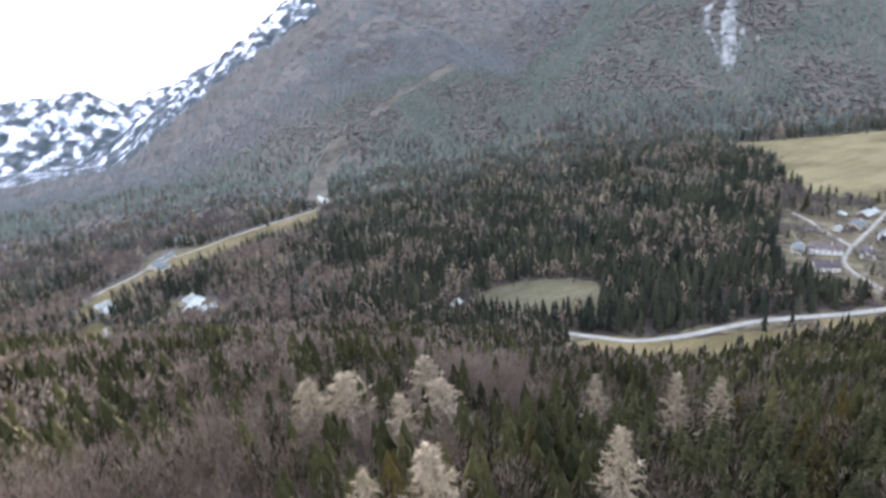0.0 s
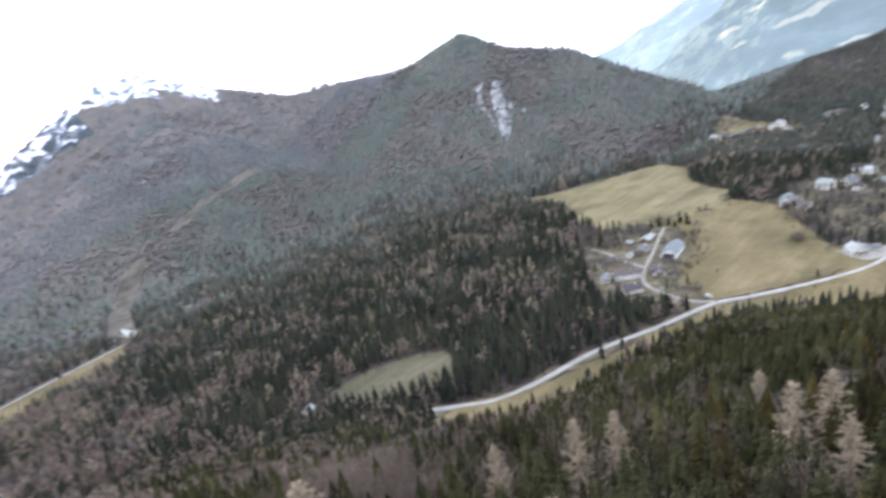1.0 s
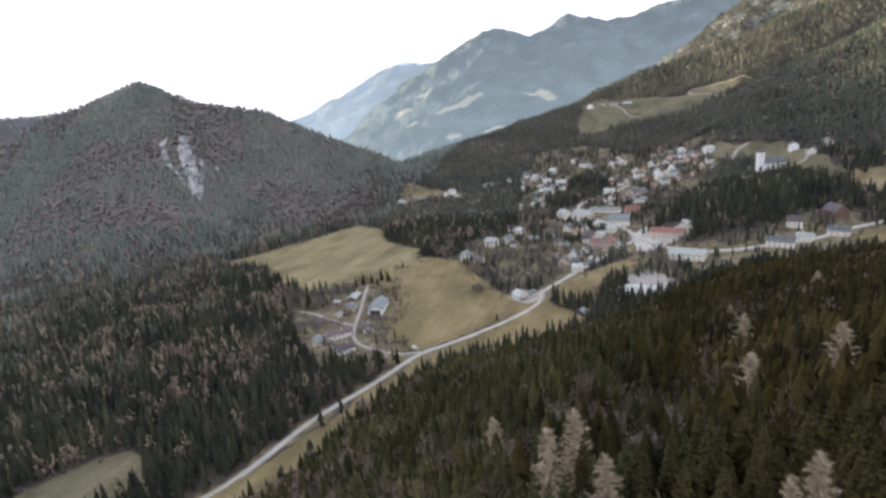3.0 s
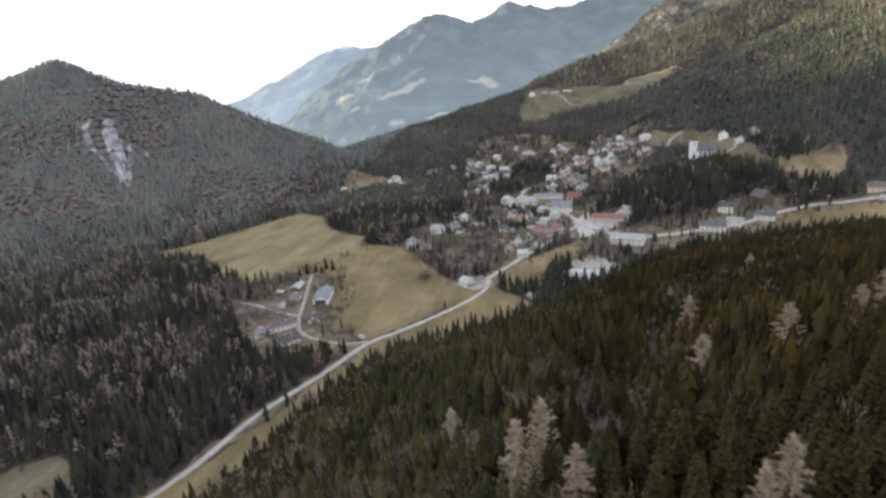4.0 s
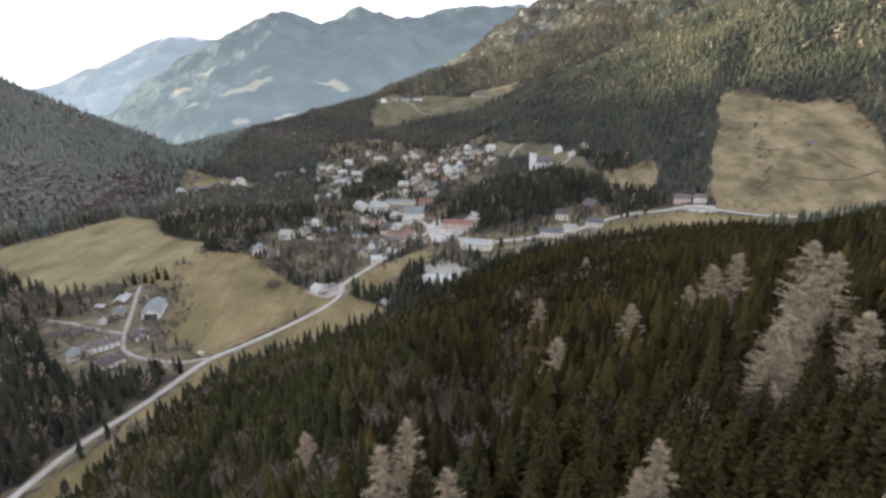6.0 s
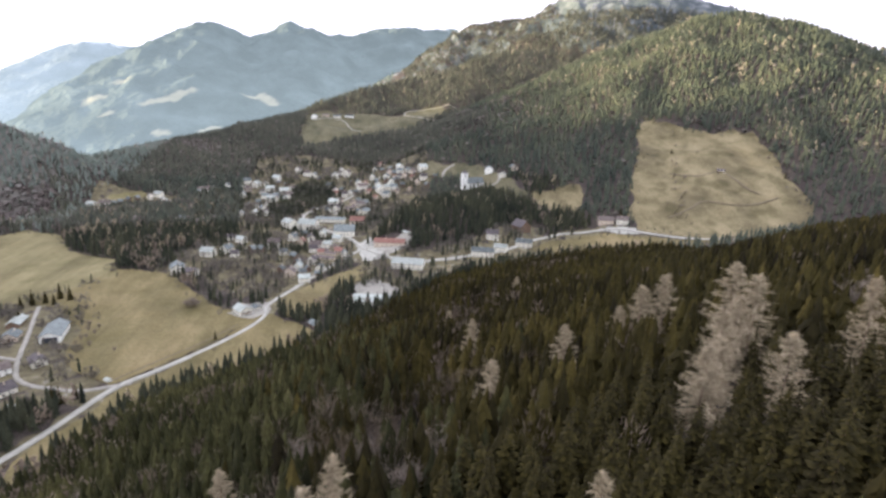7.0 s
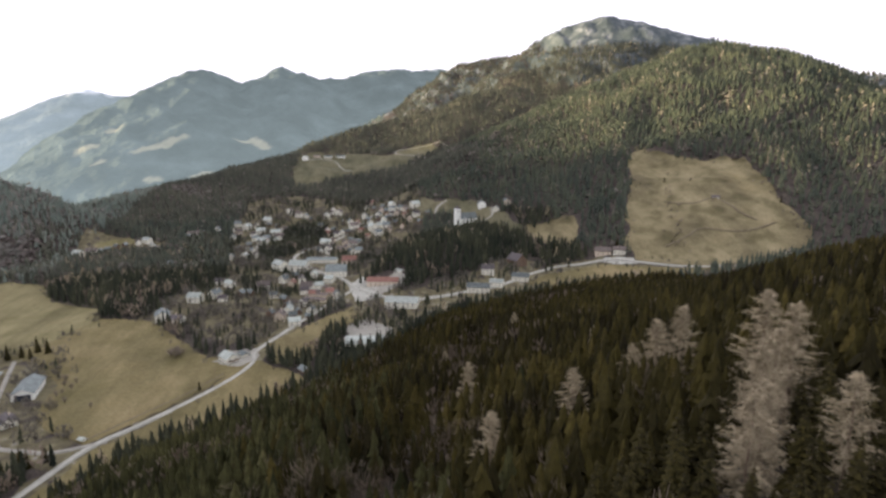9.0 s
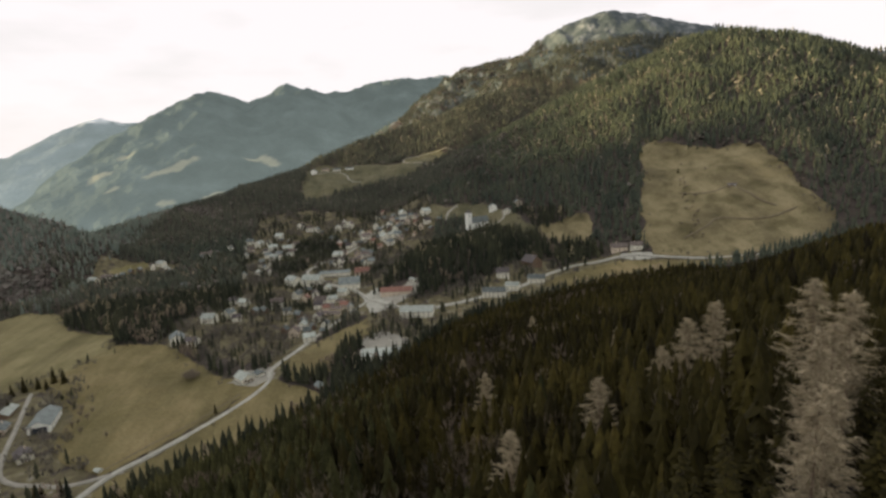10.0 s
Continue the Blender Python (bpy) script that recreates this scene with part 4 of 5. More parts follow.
# along the road into the village
B("roadside_house", -104, 642, 35, 14, 18, 6, 10, WHITE_WALL, PALE_ROOF, "white roadside house with a pale roof and yard", "house", balcony=True)
B("garage", -90, 652, 35, 8, 11, 3, 4.6, WHITE_WALL, GREY_ROOF, "white garage beside the roadside house", "garage", windows=0, chimney=False)
B("villa", -212, 800, 15, 17, 22, 9, 14, WHITE_WALL, GREY_ROOF, "white villa with a grey roof above the meadow", "house", balcony=True)
B("villa", -190, 784, 70, 12, 16, 7, 11, WHITE_WALL, DARK_ROOF, "smaller white house beside the villa", "house")
B("cabin", -22, 592, 30, 8, 12, 4, 6.5, WOOD_WALL, GREY_ROOF, "wooden cabin with a grey roof by the wood", "cabin", windows=1, chimney=False)
# village centre
B("hall", 108, 800, 72, 28, 46, 9, 14, WHITE_WALL, PALE_ROOF, "long white hall with a pale metal roof", "hall", windows=6, chimney=False)
B("inn", 88, 882, 78, 17, 48, 8, 13, CREAM_WALL, RED_ROOF, "long cream inn under an orange-red tiled roof", "inn", windows=6)
B("town_hall", 18, 966, 86, 24, 34, 13, 22, WHITE_WALL, GREY_ROOF, "big white building with a steep grey roof", "town hall", windows=5)
B("factory", -6, 1095, 82, 16, 56, 7, 10, WHITE_WALL, GREY_ROOF, "long low building with a grey roof", "factory", windows=6, chimney=False)
B("hotel", -46, 1042, 70, 24, 32, 12, 19, WHITE_WALL, PALE_ROOF, "white hotel with a pale blue-grey roof", "hotel", windows=4)
B("hotel", -80, 1052, 40, 19, 24, 11, 17, WHITE_WALL, PALE_ROOF, "white guest house with a pale roof", "hotel")
B("red_house", 44, 1062, 80, 17, 26, 10, 17, CREAM_WALL, RED_ROOF, "house with a dark red roof at the knoll", "house")
B("workshop", 44, 664, 80, 26, 44, 5, 7, WHITE_WALL, PALE_ROOF, "wide workshop with a nearly white roof", "workshop", windows=4, chimney=False)
B("kiosk", 118, 905, 30, 7, 14, 3.5, 5, WHITE_WALL, PALE_ROOF, "small white kiosk beside the inn", "kiosk", windows=1, chimney=False)
for gx_, gy_, gl_ in ((-18, 890, 24), (-8, 870, 26), (-12, 848, 28), (0, 908, 22)):
    B("garage_row", gx_, gy_, 62, 9, gl_, 3.2, 5, CREAM_WALL, BROWN_ROOF, "row of garages under a low brown roof", "garage", "garage rows", windows=0, chimney=False)
# road out of the village
B("grey_barn", 330, 945, 20, 23, 28, 10, 20, WOOD_WALL, DARK_ROOF, "big wooden barn with a steep dark roof", "barn", windows=0, chimney=False)
B("house_by_the_road", 262, 893, 75, 16, 20, 10, 16, WHITE_WALL, DARK_ROOF, "white house with a dark roof beside the road", "house")
B("house_by_the_road", 228, 826, 70, 17, 34, 9, 14, WHITE_WALL, GREY_ROOF, "long white house with a grey roof", "house", windows=5)
B("house_by_the_road", 262, 842, 60, 13, 20, 8, 12, WHITE_WALL, PALE_ROOF, "white house with a pale roof below the road", "house")
B("house_by_the_road", 308, 862, 65, 15, 26, 8, 13, WHITE_WALL, GREY_ROOF, "white house with a broad grey roof", "house")
B("roadside_farm", 476, 912, 70, 14, 26, 8, 14, CREAM_WALL, BROWN_ROOF, "farmhouse under a dark red-brown roof", "house")
B("roadside_farm", 500, 897, 60, 13, 20, 8, 13, WHITE_WALL, BROWN_ROOF, "white-walled farmhouse with a brown roof", "house")
B("meadow_hut", 712, 940, 60, 7, 13, 3.2, 5.5, WHITE_WALL, DARK_ROOF, "lone white hut on the hillside meadow", "hut", windows=1, chimney=False)
# hill farms
B("hill_farm", -60, 1998, -6, 18, 24, 10, 15, CHURCH_WALL, GREY_ROOF, "white hill farm with a grey roof", "house", "hill farms", windows=4)
B("hill_farm", -22, 2018, 80, 12, 22, 6, 10, CREAM_WALL, BROWN_ROOF, "cream hill farm with a brown roof", "house", "hill farms")
B("hill_farm", 59, 2030, 78, 14, 28, 7, 11, CHURCH_WALL, GREY_ROOF, "white hill farm at the meadow's end", "house", "hill farms")
B("hill_farm", 15, 2022, 82, 13, 26, 7, 11, WHITE_WALL, GREY_ROOF, "long white hill farm on the terrace", "house", "hill farms")
# west side of the valley
B("forest_house", -382, 36, 35, 14, 20, 6, 10, CREAM_WALL, GREY_ROOF, "house with a green-grey roof in a clearing", "house", balcony=True)
B("forest_house", -402, 28, 60, 10, 14, 4, 7, WOOD_WALL, GREY_ROOF, "wooden house beside a clearing", "house")
for hx_, hy_, ht_, hw_, hl_ in ((-583, -89, 70, 15, 26), (-562, -76, 20, 12, 18), (-605, -96, 50, 11, 16), (-652, -190, 30, 11, 15), (-628, -182, 80, 12, 18)):
    B("western_house", hx_, hy_, ht_, hw_, hl_, 6, 10, CREAM_WALL, PALE_ROOF, "cream house with a pale roof among bare trees", "house", "western houses")
for hx_, hy_, ht_, hw_, hl_ in ((-790, -143, 60, 13, 24), (-768, -134, 30, 12, 16), (-902, -118, 75, 11, 20), (-884, -100, 10, 10, 18), (-812, -128, 40, 10, 16)):
    B("meadow_house", hx_, hy_, ht_, hw_, hl_, 6, 10, WHITE_WALL, GREY_ROOF, "white house with a grey roof at the valley meadow", "house", "meadow houses")
B("glade_hut", -405, 153, 40, 8, 13, 3.5, 6, CREAM_WALL, PALE_ROOF, "small pale-roofed hut at the edge of a clearing", "hut", windows=1, chimney=False)
B("mountain_inn", -958, 130, -75, 13, 34, 7, 11, WHITE_WALL, PALE_ROOF, "long white inn at the mountain foot", "inn", windows=6)
B("mountain_inn", -962, 100, -65, 10, 16, 5, 8, WHITE_WALL, GREY_ROOF, "small white house at the mountain foot", "house")


def church(x, y, turn):
    z = float(ground_z(x, y))
    thing = empty("church", pose(x, y, z, 0, 0, turn) @ Matrix.Scale(1.45, 4), "white church with a square tower and grey roof", "church")
    part("wall", gabled_wall(12, 26, 8, 15), CHURCH_WALL, thing)
    part("roof", gabled_roof(12, 26, 8, 15), GREY_ROOF, thing)
    bm = bmesh.new()
    box(bm, -4, 4, -20.5, -13.05, -3, 22)
    tower = part("tower", bm, CHURCH_WALL, thing)
    bm = bmesh.new()
    base = [bm.verts.new(p) for p in ((-4.5, -21, 22.02), (4.5, -21, 22.02), (4.5, -12.6, 22.02), (-4.5, -12.6, 22.02))]
    tip = bm.verts.new((0, -16.8, 26.5))
    bm.faces.new(base[::-1])
    for i in range(4):
        bm.faces.new((base[i], base[(i + 1) % 4], tip))
    part("spire", bm, DARK_ROOF, tower, "dark pointed spire")
    for sx in (-1, 1):
        for k in range(4):
            o = part("window", WINDOW_X, GLASS, thing)
            o.location, o.scale = (sx * 6.02, -8 + 5.5 * k, 4.5), (1, 1, 2.0)
        o = part("window", WINDOW_X, GLASS, tower)
        o.location, o.scale = (sx * 4.02, -16.8, 18), (1, 1, 1.6)
    BUILDINGS.append((x, y, 24))


church(306, 1206, -78)
B("parsonage", 351, 1252, -12, 17, 20, 11, 16, CHURCH_WALL, GREY_ROOF, "white parsonage with a grey roof above the church", "house")
B("parsonage", 372, 1208, -25, 13, 16, 8, 12, WHITE_WALL, GREY_ROOF, "small grey-roofed house near the church", "house")
B("parsonage", 396, 1212, -5, 16, 20, 9, 14, CREAM_WALL, GREY_ROOF, "grey-roofed house at the wood's edge", "house")

# village houses: seven kinds, repeated
KINDS = [(12, 16, 8, 13.5, WHITE_WALL, GREY_ROOF, "white village house with a grey roof"),
         (13, 15, 8, 14, CREAM_WALL, BROWN_ROOF, "cream village house with a brown tiled roof"),
         (11, 15, 8, 13, WHITE_WALL, DARK_ROOF, "white village house with a dark roof"),
         (15, 20, 9.5, 15, WHITE_WALL, PALE_ROOF, "large white village house with a pale roof"),
         (10, 12, 7, 11.5, CREAM_WALL, RED_ROOF, "cream village house with a red roof"),
         (9, 11, 6, 10.5, WOOD_WALL, GREY_ROOF, "wooden village house with a grey roof"),
         (14, 20, 10, 16, WHITE_WALL, BROWN_ROOF, "tall white village house with a brown roof")]
HAMLET_SPOTS = [(-498, 1283), (-477, 1296), (-465, 1307), (-453, 1316), (-427, 1339), (-418, 1346), (-388, 1360), (-366, 1317), (-349, 1283), (-441, 1330), (-402, 1347)]
# village houses, quarter by quarter
NORTH_QUARTER = [(-48, 1463), (19, 1489), (61, 1397), (39, 1343), (36, 1482), (107, 1470), (121, 1439), (128, 1375), (149, 1344), (163, 1387), (182, 1375), (193, 1343), (103, 1374), (77, 1380), (54, 1395), (119, 1435), (137, 1401), (148, 1390), (169, 1345), (67, 1353), (5, 1374)]
UPPER_QUARTER = [(15, 1289), (43, 1257), (32, 1194), (6, 1209), (-11, 1192), (70, 1246), (137, 1335), (95, 1330), (108, 1294), (160, 1303), (172, 1279), (125, 1312), (142, 1279), (56, 1278), (1, 1266), (66, 1177), (192, 1298), (209, 1311), (212, 1278), (185, 1322), (81, 1320), (119, 1274), (26, 1334), (94, 1277)]
WEST_QUARTER = [(-297, 1382), (-285, 1393), (-234, 1393), (-182, 1413), (-161, 1420), (-132, 1425), (-154, 1328), (-135, 1297), (-147, 1219), (-157, 1169), (-133, 1162), (-163, 1283), (-114, 1360), (-262, 1126), (-64, 1244), (-65, 1475), (-112, 1412), (-94, 1382), (-197, 1383), (-204, 1342), (-178, 1258), (-147, 1377), (-130, 1329)]
LOWER_QUARTER = [(-172, 969), (-162, 889), (-147, 866), (-139, 868), (-112, 891), (-53, 938), (-68, 966), (-38, 953), (-28, 902), (-16, 871), (-3, 880), (-31, 829), (-19, 840), (-37, 794), (-23, 770), (-44, 779), (-60, 772), (-12, 911), (7, 871), (-7, 848), (-60, 854), (-74, 792)]
VILLAGE_SPOTS = NORTH_QUARTER + UPPER_QUARTER + WEST_QUARTER + LOWER_QUARTER
house_rng = random.Random(8)
made_kinds = {}
extra = [(x + house_rng.uniform(13, 24) * house_rng.choice((-1, 1)), y + house_rng.uniform(14, 30) * house_rng.choice((-1, 1))) for x, y in VILLAGE_SPOTS]
for hx_, hy_ in HAMLET_SPOTS + VILLAGE_SPOTS + extra:
    if any(math.hypot(hx_ - bx, hy_ - by) < 12 for bx, by, _ in BUILDINGS):
        continue
    n = house_rng.choice((0, 0, 0, 1, 2, 2, 2, 3, 3, 4, 5, 5, 5, 6))
    turn = house_rng.choice((-18, 12, 65, 100)) + house_rng.uniform(-12, 12)
    if n in made_kinds:
        copy_thing(made_kinds[n], pose(hx_, hy_, float(ground_z(hx_, hy_)) - 0.3, 0, 0, turn) @ Matrix.Scale(house_rng.uniform(0.72, 1.05), 4))
        BUILDINGS.append((hx_, hy_, 11))
    else:
        w, l, eave, ridge, wall, roof, label = KINDS[n]
        made_kinds[n] = B("village_house", hx_, hy_, turn, w, l, eave, ridge, wall, roof, label, "house", "village houses", windows=2)


def yard(outline, material, label):
    tagged(part("paved_yard", draped(outline, 0.8, 6.0, rng), material), label, "yard", kind="structure")


yard([(36, 905), (60, 925), (78, 870), (70, 835), (44, 830)], ASPHALT, "pale paved square in the village")
yard([(25, 725), (54, 750), (82, 715), (80, 645), (30, 640)], GRAVEL, "pale paved lot around the workshop")
yard([(-122, 640), (-108, 668), (-78, 668), (-72, 640), (-95, 622)], GRAVEL, "pale gravel yard of the roadside house")
yard([(460, 891), (473, 897), (509, 875), (510, 849), (485, 859)], ASPHALT, "pale paved yard beside the roadside farm")
yard([(66, 872), (110, 905), (135, 880), (80, 845)], GRAVEL, "pale gravel yard before the inn")


def car(x, y, turn, paint):
    z = float(ground_z(x, y)) + 0.8
    thing = empty("parked_car", pose(x, y, z, 0, 0, turn), "small parked car on a village square", "car", "parked cars")
    bm = bmesh.new()
    box(bm, -0.85, 0.85, -2.1, 2.1, 0.25, 0.85)
    bmesh.ops.bevel(bm, geom=bm.edges[:], offset=0.12, segments=2, affect="EDGES")
    part("body", bm, paint, thing)
    bm = bmesh.new()
    lower = [bm.verts.new(p) for p in ((-0.78, -1.5, 0.86), (0.78, -1.5, 0.86), (0.78, 1.1, 0.86), (-0.78, 1.1, 0.86))]
    upper = [bm.verts.new(p) for p in ((-0.62, -1.1, 1.42), (0.62, -1.1, 1.42), (0.62, 0.4, 1.42), (-0.62, 0.4, 1.42))]
    bm.faces.new(upper)
    for i in range(4):
        bm.faces.new((lower[i], lower[(i + 1) % 4], upper[(i + 1) % 4], upper[i]))
    part("cabin", bm, GLASS, thing, "dark car windows")
    for sx in (-0.8, 0.8):
        for sy in (-1.35, 1.35):
            bm = bmesh.new()
            bmesh.ops.create_cone(bm, cap_ends=True, segments=14, radius1=0.32, radius2=0.32, depth=0.22, matrix=pose(sx, sy, 0.32, 0, 90, 0))
            part("wheel", bm, DARK_ROOF, thing)
    return thing


first_car = car(50, 880, 20, WHITE_WALL)
for cx_, cy_, ct_ in ((54, 886, 22), (60, 890, 18), (64, 878, 24), (62, 850, 110), (40, 715, 60), (48, 720, 62), (62, 712, 60), (96, 880, 75), (102, 886, 78), (-96, 660, 30), (490, 872, 60)):
    copy_thing(first_car, pose(cx_, cy_, float(ground_z(cx_, cy_)) + 0.8, 0, 0, ct_))


# ---- poles along the valley road ----
def utility_pole(x, y, tall):
    thing = empty("utility_pole", pose(x, y, float(ground_z(x, y)), 0, 0, 40), "weathered wooden utility pole beside the valley road", "pole", "utility poles")
    bm = bmesh.new()
    bmesh.ops.create_cone(bm, cap_ends=True, segments=8, radius1=0.16, radius2=0.11, depth=tall + 1, matrix=pose(0, 0, tall / 2 - 0.5))
    part("post", bm, WOOD_WALL, thing)
    bm = bmesh.new()
    box(bm, -0.8, 0.8, -0.06, 0.06, tall - 0.6, tall - 0.45)
    part("crossarm", bm, WOOD_WALL, thing)
    return thing


first_pole = utility_pole(-168, 528, 9)
for px_, py_ in ((-139, 567), (-112, 604), (-197, 484)):
    copy_thing(first_pole, pose(px_, py_, float(ground_z(px_, py_)), 0, 0, 40))


# ---- single trees ----
def tapered(bm, path, r0, r1, sides=5):
    """A tapered limb along a list of points."""
    rings = []
    for i, p in enumerate(path):
        d = (path[min(i + 1, len(path) - 1)] - path[max(i - 1, 0)]).normalized()
        a = d.orthogonal().normalized()
        b = d.cross(a)
        r = r0 + (r1 - r0) * i / (len(path) - 1)
        rings.append([bm.verts.new(p + (a * math.cos(6.283 * k / sides) + b * math.sin(6.283 * k / sides)) * r) for k in range(sides)])
    for q, s in zip(rings, rings[1:]):
        for k in range(sides):
            bm.faces.new((q[k], q[(k + 1) % sides], s[(k + 1) % sides], s[k]))


def stem(height_, r0, wobble, g):
    bm = bmesh.new()
    tapered(bm, [Vector((g.uniform(-wobble, wobble), g.uniform(-wobble, wobble), height_ * k / 6 - 0.6)) for k in range(7)], r0, 0.04, 7)
    me = bpy.data.meshes.new("trunk")
    bm.to_mesh(me)
    bm.free()
    return me


def spruce_crown(g, h, half):
    """Whorls of drooping boughs; each bough is a bent blade with hanging sprays."""
    verts, faces, tint = [], [], []
    levels = 22
    for k in range(levels):
        u = k / (levels - 1)
        z0 = h * (0.10 + 0.87 * u)
        reach = half * (1 - u) ** 0.72 * g.uniform(0.85, 1.1) + 0.25
        count = 12 if u < 0.7 else 8
        a0 = g.uniform(0, 6.28)
        for c in range(count):
            a = a0 + 6.283 * c / count + g.uniform(-0.2, 0.2)
            rr = reach * g.uniform(0.6, 1.2)
            z1 = z0 + g.uniform(-0.55, 0.55) * h / levels
            ca, sa = math.cos(a), math.sin(a)
            wide = 0.23 * rr + 0.12
            droop = rr * g.uniform(0.18, 0.42)
            o = len(verts)
            root = (0.05 * ca, 0.05 * sa, z1 + 0.25)
            mid = (0.55 * rr * ca, 0.55 * rr * sa, z1 - 0.2 * droop)
            verts += [root, (mid[0] - sa * wide, mid[1] + ca * wide, mid[2] - 0.28 * rr), mid, (mid[0] + sa * wide, mid[1] - ca * wide, mid[2] - 0.28 * rr), (rr * ca, rr * sa, z1 - droop)]
            faces += [(o, o + 1, o + 2), (o, o + 2, o + 3), (o + 1, o + 4, o + 2), (o + 2, o + 4, o + 3)]
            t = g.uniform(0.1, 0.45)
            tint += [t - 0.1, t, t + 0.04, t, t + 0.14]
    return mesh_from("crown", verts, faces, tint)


def larch_crown(g, h, half):
    """Bare spreading boughs with upturned ends, set with many fine twigs."""
    verts, faces, tint = [], [], []

    def blade(p, q, w, t):
        d = (q - p).cross(Vector((g.uniform(-1, 1), g.uniform(-1, 1), g.uniform(-1, 1))))
        d = d.normalized() * w if d.length > 1e-6 else Vector((w, 0, 0))
        o = len(verts)
        verts.extend([tuple(p - d), tuple(p + d), tuple(q)])
        faces.append((o, o + 1, o + 2))
        tint.extend([t, t, t])

    for k in range(96):
        u = (k + g.random()) / 96
        z0 = h * (0.14 + 0.84 * u)
        reach = (half * (1 - u) ** 0.75 + 0.3) * g.uniform(0.5, 1.2)
        tilt = g.uniform(-0.38, 0.10)
        a = k * 2.4 + g.uniform(-0.5, 0.5)
        d = Vector((math.cos(a), math.sin(a), 0))
        t = g.uniform(0.1, 0.8)
        p0 = Vector((0, 0, z0))
        p1 = p0 + d * reach * 0.6 + Vector((0, 0, tilt * reach))
        p2 = p0 + d * reach + Vector((0, 0, (tilt + g.uniform(-0.05, 0.22)) * reach))
        blade(p0, p1, 0.09, t)
        blade(p1, p0, 0.09, t)
        blade(p1 - d * 0.3, p2, 0.07, t)
        for _ in range(48):
            v = g.uniform(0.12, 1.0)
            p = p0.lerp(p1, v / 0.6) if v < 0.6 else p1.lerp(p2, (v - 0.6) / 0.4)
            q = p + d * g.uniform(-0.1, 0.8) + Vector((g.uniform(-0.9, 0.9), g.uniform(-0.9, 0.9), g.uniform(-1.2, 0.6)))
            blade(p, q, g.uniform(0.04, 0.085), t + g.uniform(-0.15, 0.15))
    return mesh_from("crown", verts, faces, tint)


def bare_crown(g, h, half):
    """A rounded leafless crown of limbs, branches and twigs."""
    verts, faces, tint = [], [], []

    def blade(p, q, w, t):
        d = (q - p).cross(Vector((g.uniform(-1, 1), g.uniform(-1, 1), g.uniform(-1, 1))))
        d = d.normalized() * w if d.length > 1e-6 else Vector((w, 0, 0))
        o = len(verts)
        verts.extend([tuple(p - d), tuple(p + d), tuple(q)])
        faces.append((o, o + 1, o + 2))
        tint.extend([t, t, t])

    for k in range(13):
        a = k * 2.4 + g.uniform(-0.4, 0.4)
        base = Vector((0, 0, h * g.uniform(0.28, 0.6)))
        end = Vector((math.cos(a) * half * g.uniform(0.35, 0.8), math.sin(a) * half * g.uniform(0.35, 0.8), h * g.uniform(0.68, 0.95)))
        blade(base, end, 0.16, 0.2)
        blade(base + Vector((0.1, 0.1, 0)), end, 0.14, 0.2)
        for _ in range(9):
            p = base.lerp(end, g.uniform(0.35, 1.0))
            q = p + Vector((g.uniform(-1, 1) * half * 0.5, g.uniform(-1, 1) * half * 0.5, g.uniform(0.0, 0.24) * h))
            blade(p, q, 0.07, 0.3)
            for _ in range(7):
                s = p.lerp(q, g.uniform(0.3, 1.0))
                e = s + Vector((g.uniform(-1, 1), g.uniform(-1, 1), g.uniform(0.1, 1.2))) * g.uniform(0.7, 1.8)
                blade(s, e, g.uniform(0.035, 0.08), g.uniform(0.2, 0.9))
    return mesh_from("crown", verts, faces, tint)


def tree_kinds(name, count, crown, h, half, r0, leaf, bark, label, category, group, seed):
    """Builds a few trees of one kind, to be copied; they stand at the first spots that are asked for."""
    g = random.Random(seed)
    return [dict(name=name, crown=crown(g, h, half), trunk=stem(h * 0.96, r0, 0.12, g), leaf=leaf, bark=bark, label=label, category=category, group=group, h=h, first=None) for _ in range(count)]


def stand(kind, x, y, tall, turn, fat=1.0):
    z = float(ground_z(x, y)) - 0.2
    s = tall / kind["h"]
    m = pose(x, y, z, 0, 0, turn)
    if kind["first"] is None:
        thing = empty(kind["name"], m, kind["label"], kind["category"], kind["group"])
        part("trunk", kind["trunk"], kind["bark"], thing)
        part("crown", kind["crown"], kind["leaf"], thing)
        kind["first"] = thing
    else:
        thing = copy_thing(kind["first"], m)
    thing.scale = (s * fat, s * fat, s)
    return thing


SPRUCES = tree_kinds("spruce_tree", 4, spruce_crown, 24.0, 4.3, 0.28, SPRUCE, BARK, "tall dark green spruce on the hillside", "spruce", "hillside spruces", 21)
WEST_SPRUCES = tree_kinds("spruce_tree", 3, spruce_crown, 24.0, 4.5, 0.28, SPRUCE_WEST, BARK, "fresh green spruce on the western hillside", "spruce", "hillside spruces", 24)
LARCHES = tree_kinds("larch_tree", 4, larch_crown, 25.0, 6.8, 0.30, LARCH, LARCH_BARK, "tall bare beige larch among dark spruces", "larch", "hillside larches", 22)
BARES = tree_kinds("bare_tree", 3, bare_crown, 16.0, 5.0, 0.25, BARE_NEAR_TWIGS, BARK, "leafless brown broadleaf tree on the hillside", "broadleaf tree", "hillside bare trees", 23)
MEADOW_SPRUCES = [dict(k, label="dark spruce standing at a meadow's edge", group="meadow spruces", first=None) for k in SPRUCES[:2]]
MEADOW_BARES = [dict(k, name="bare_shrub", label="round leafless shrub on a meadow", category="shrub", group="meadow shrubs", first=None) for k in BARES[:2]]

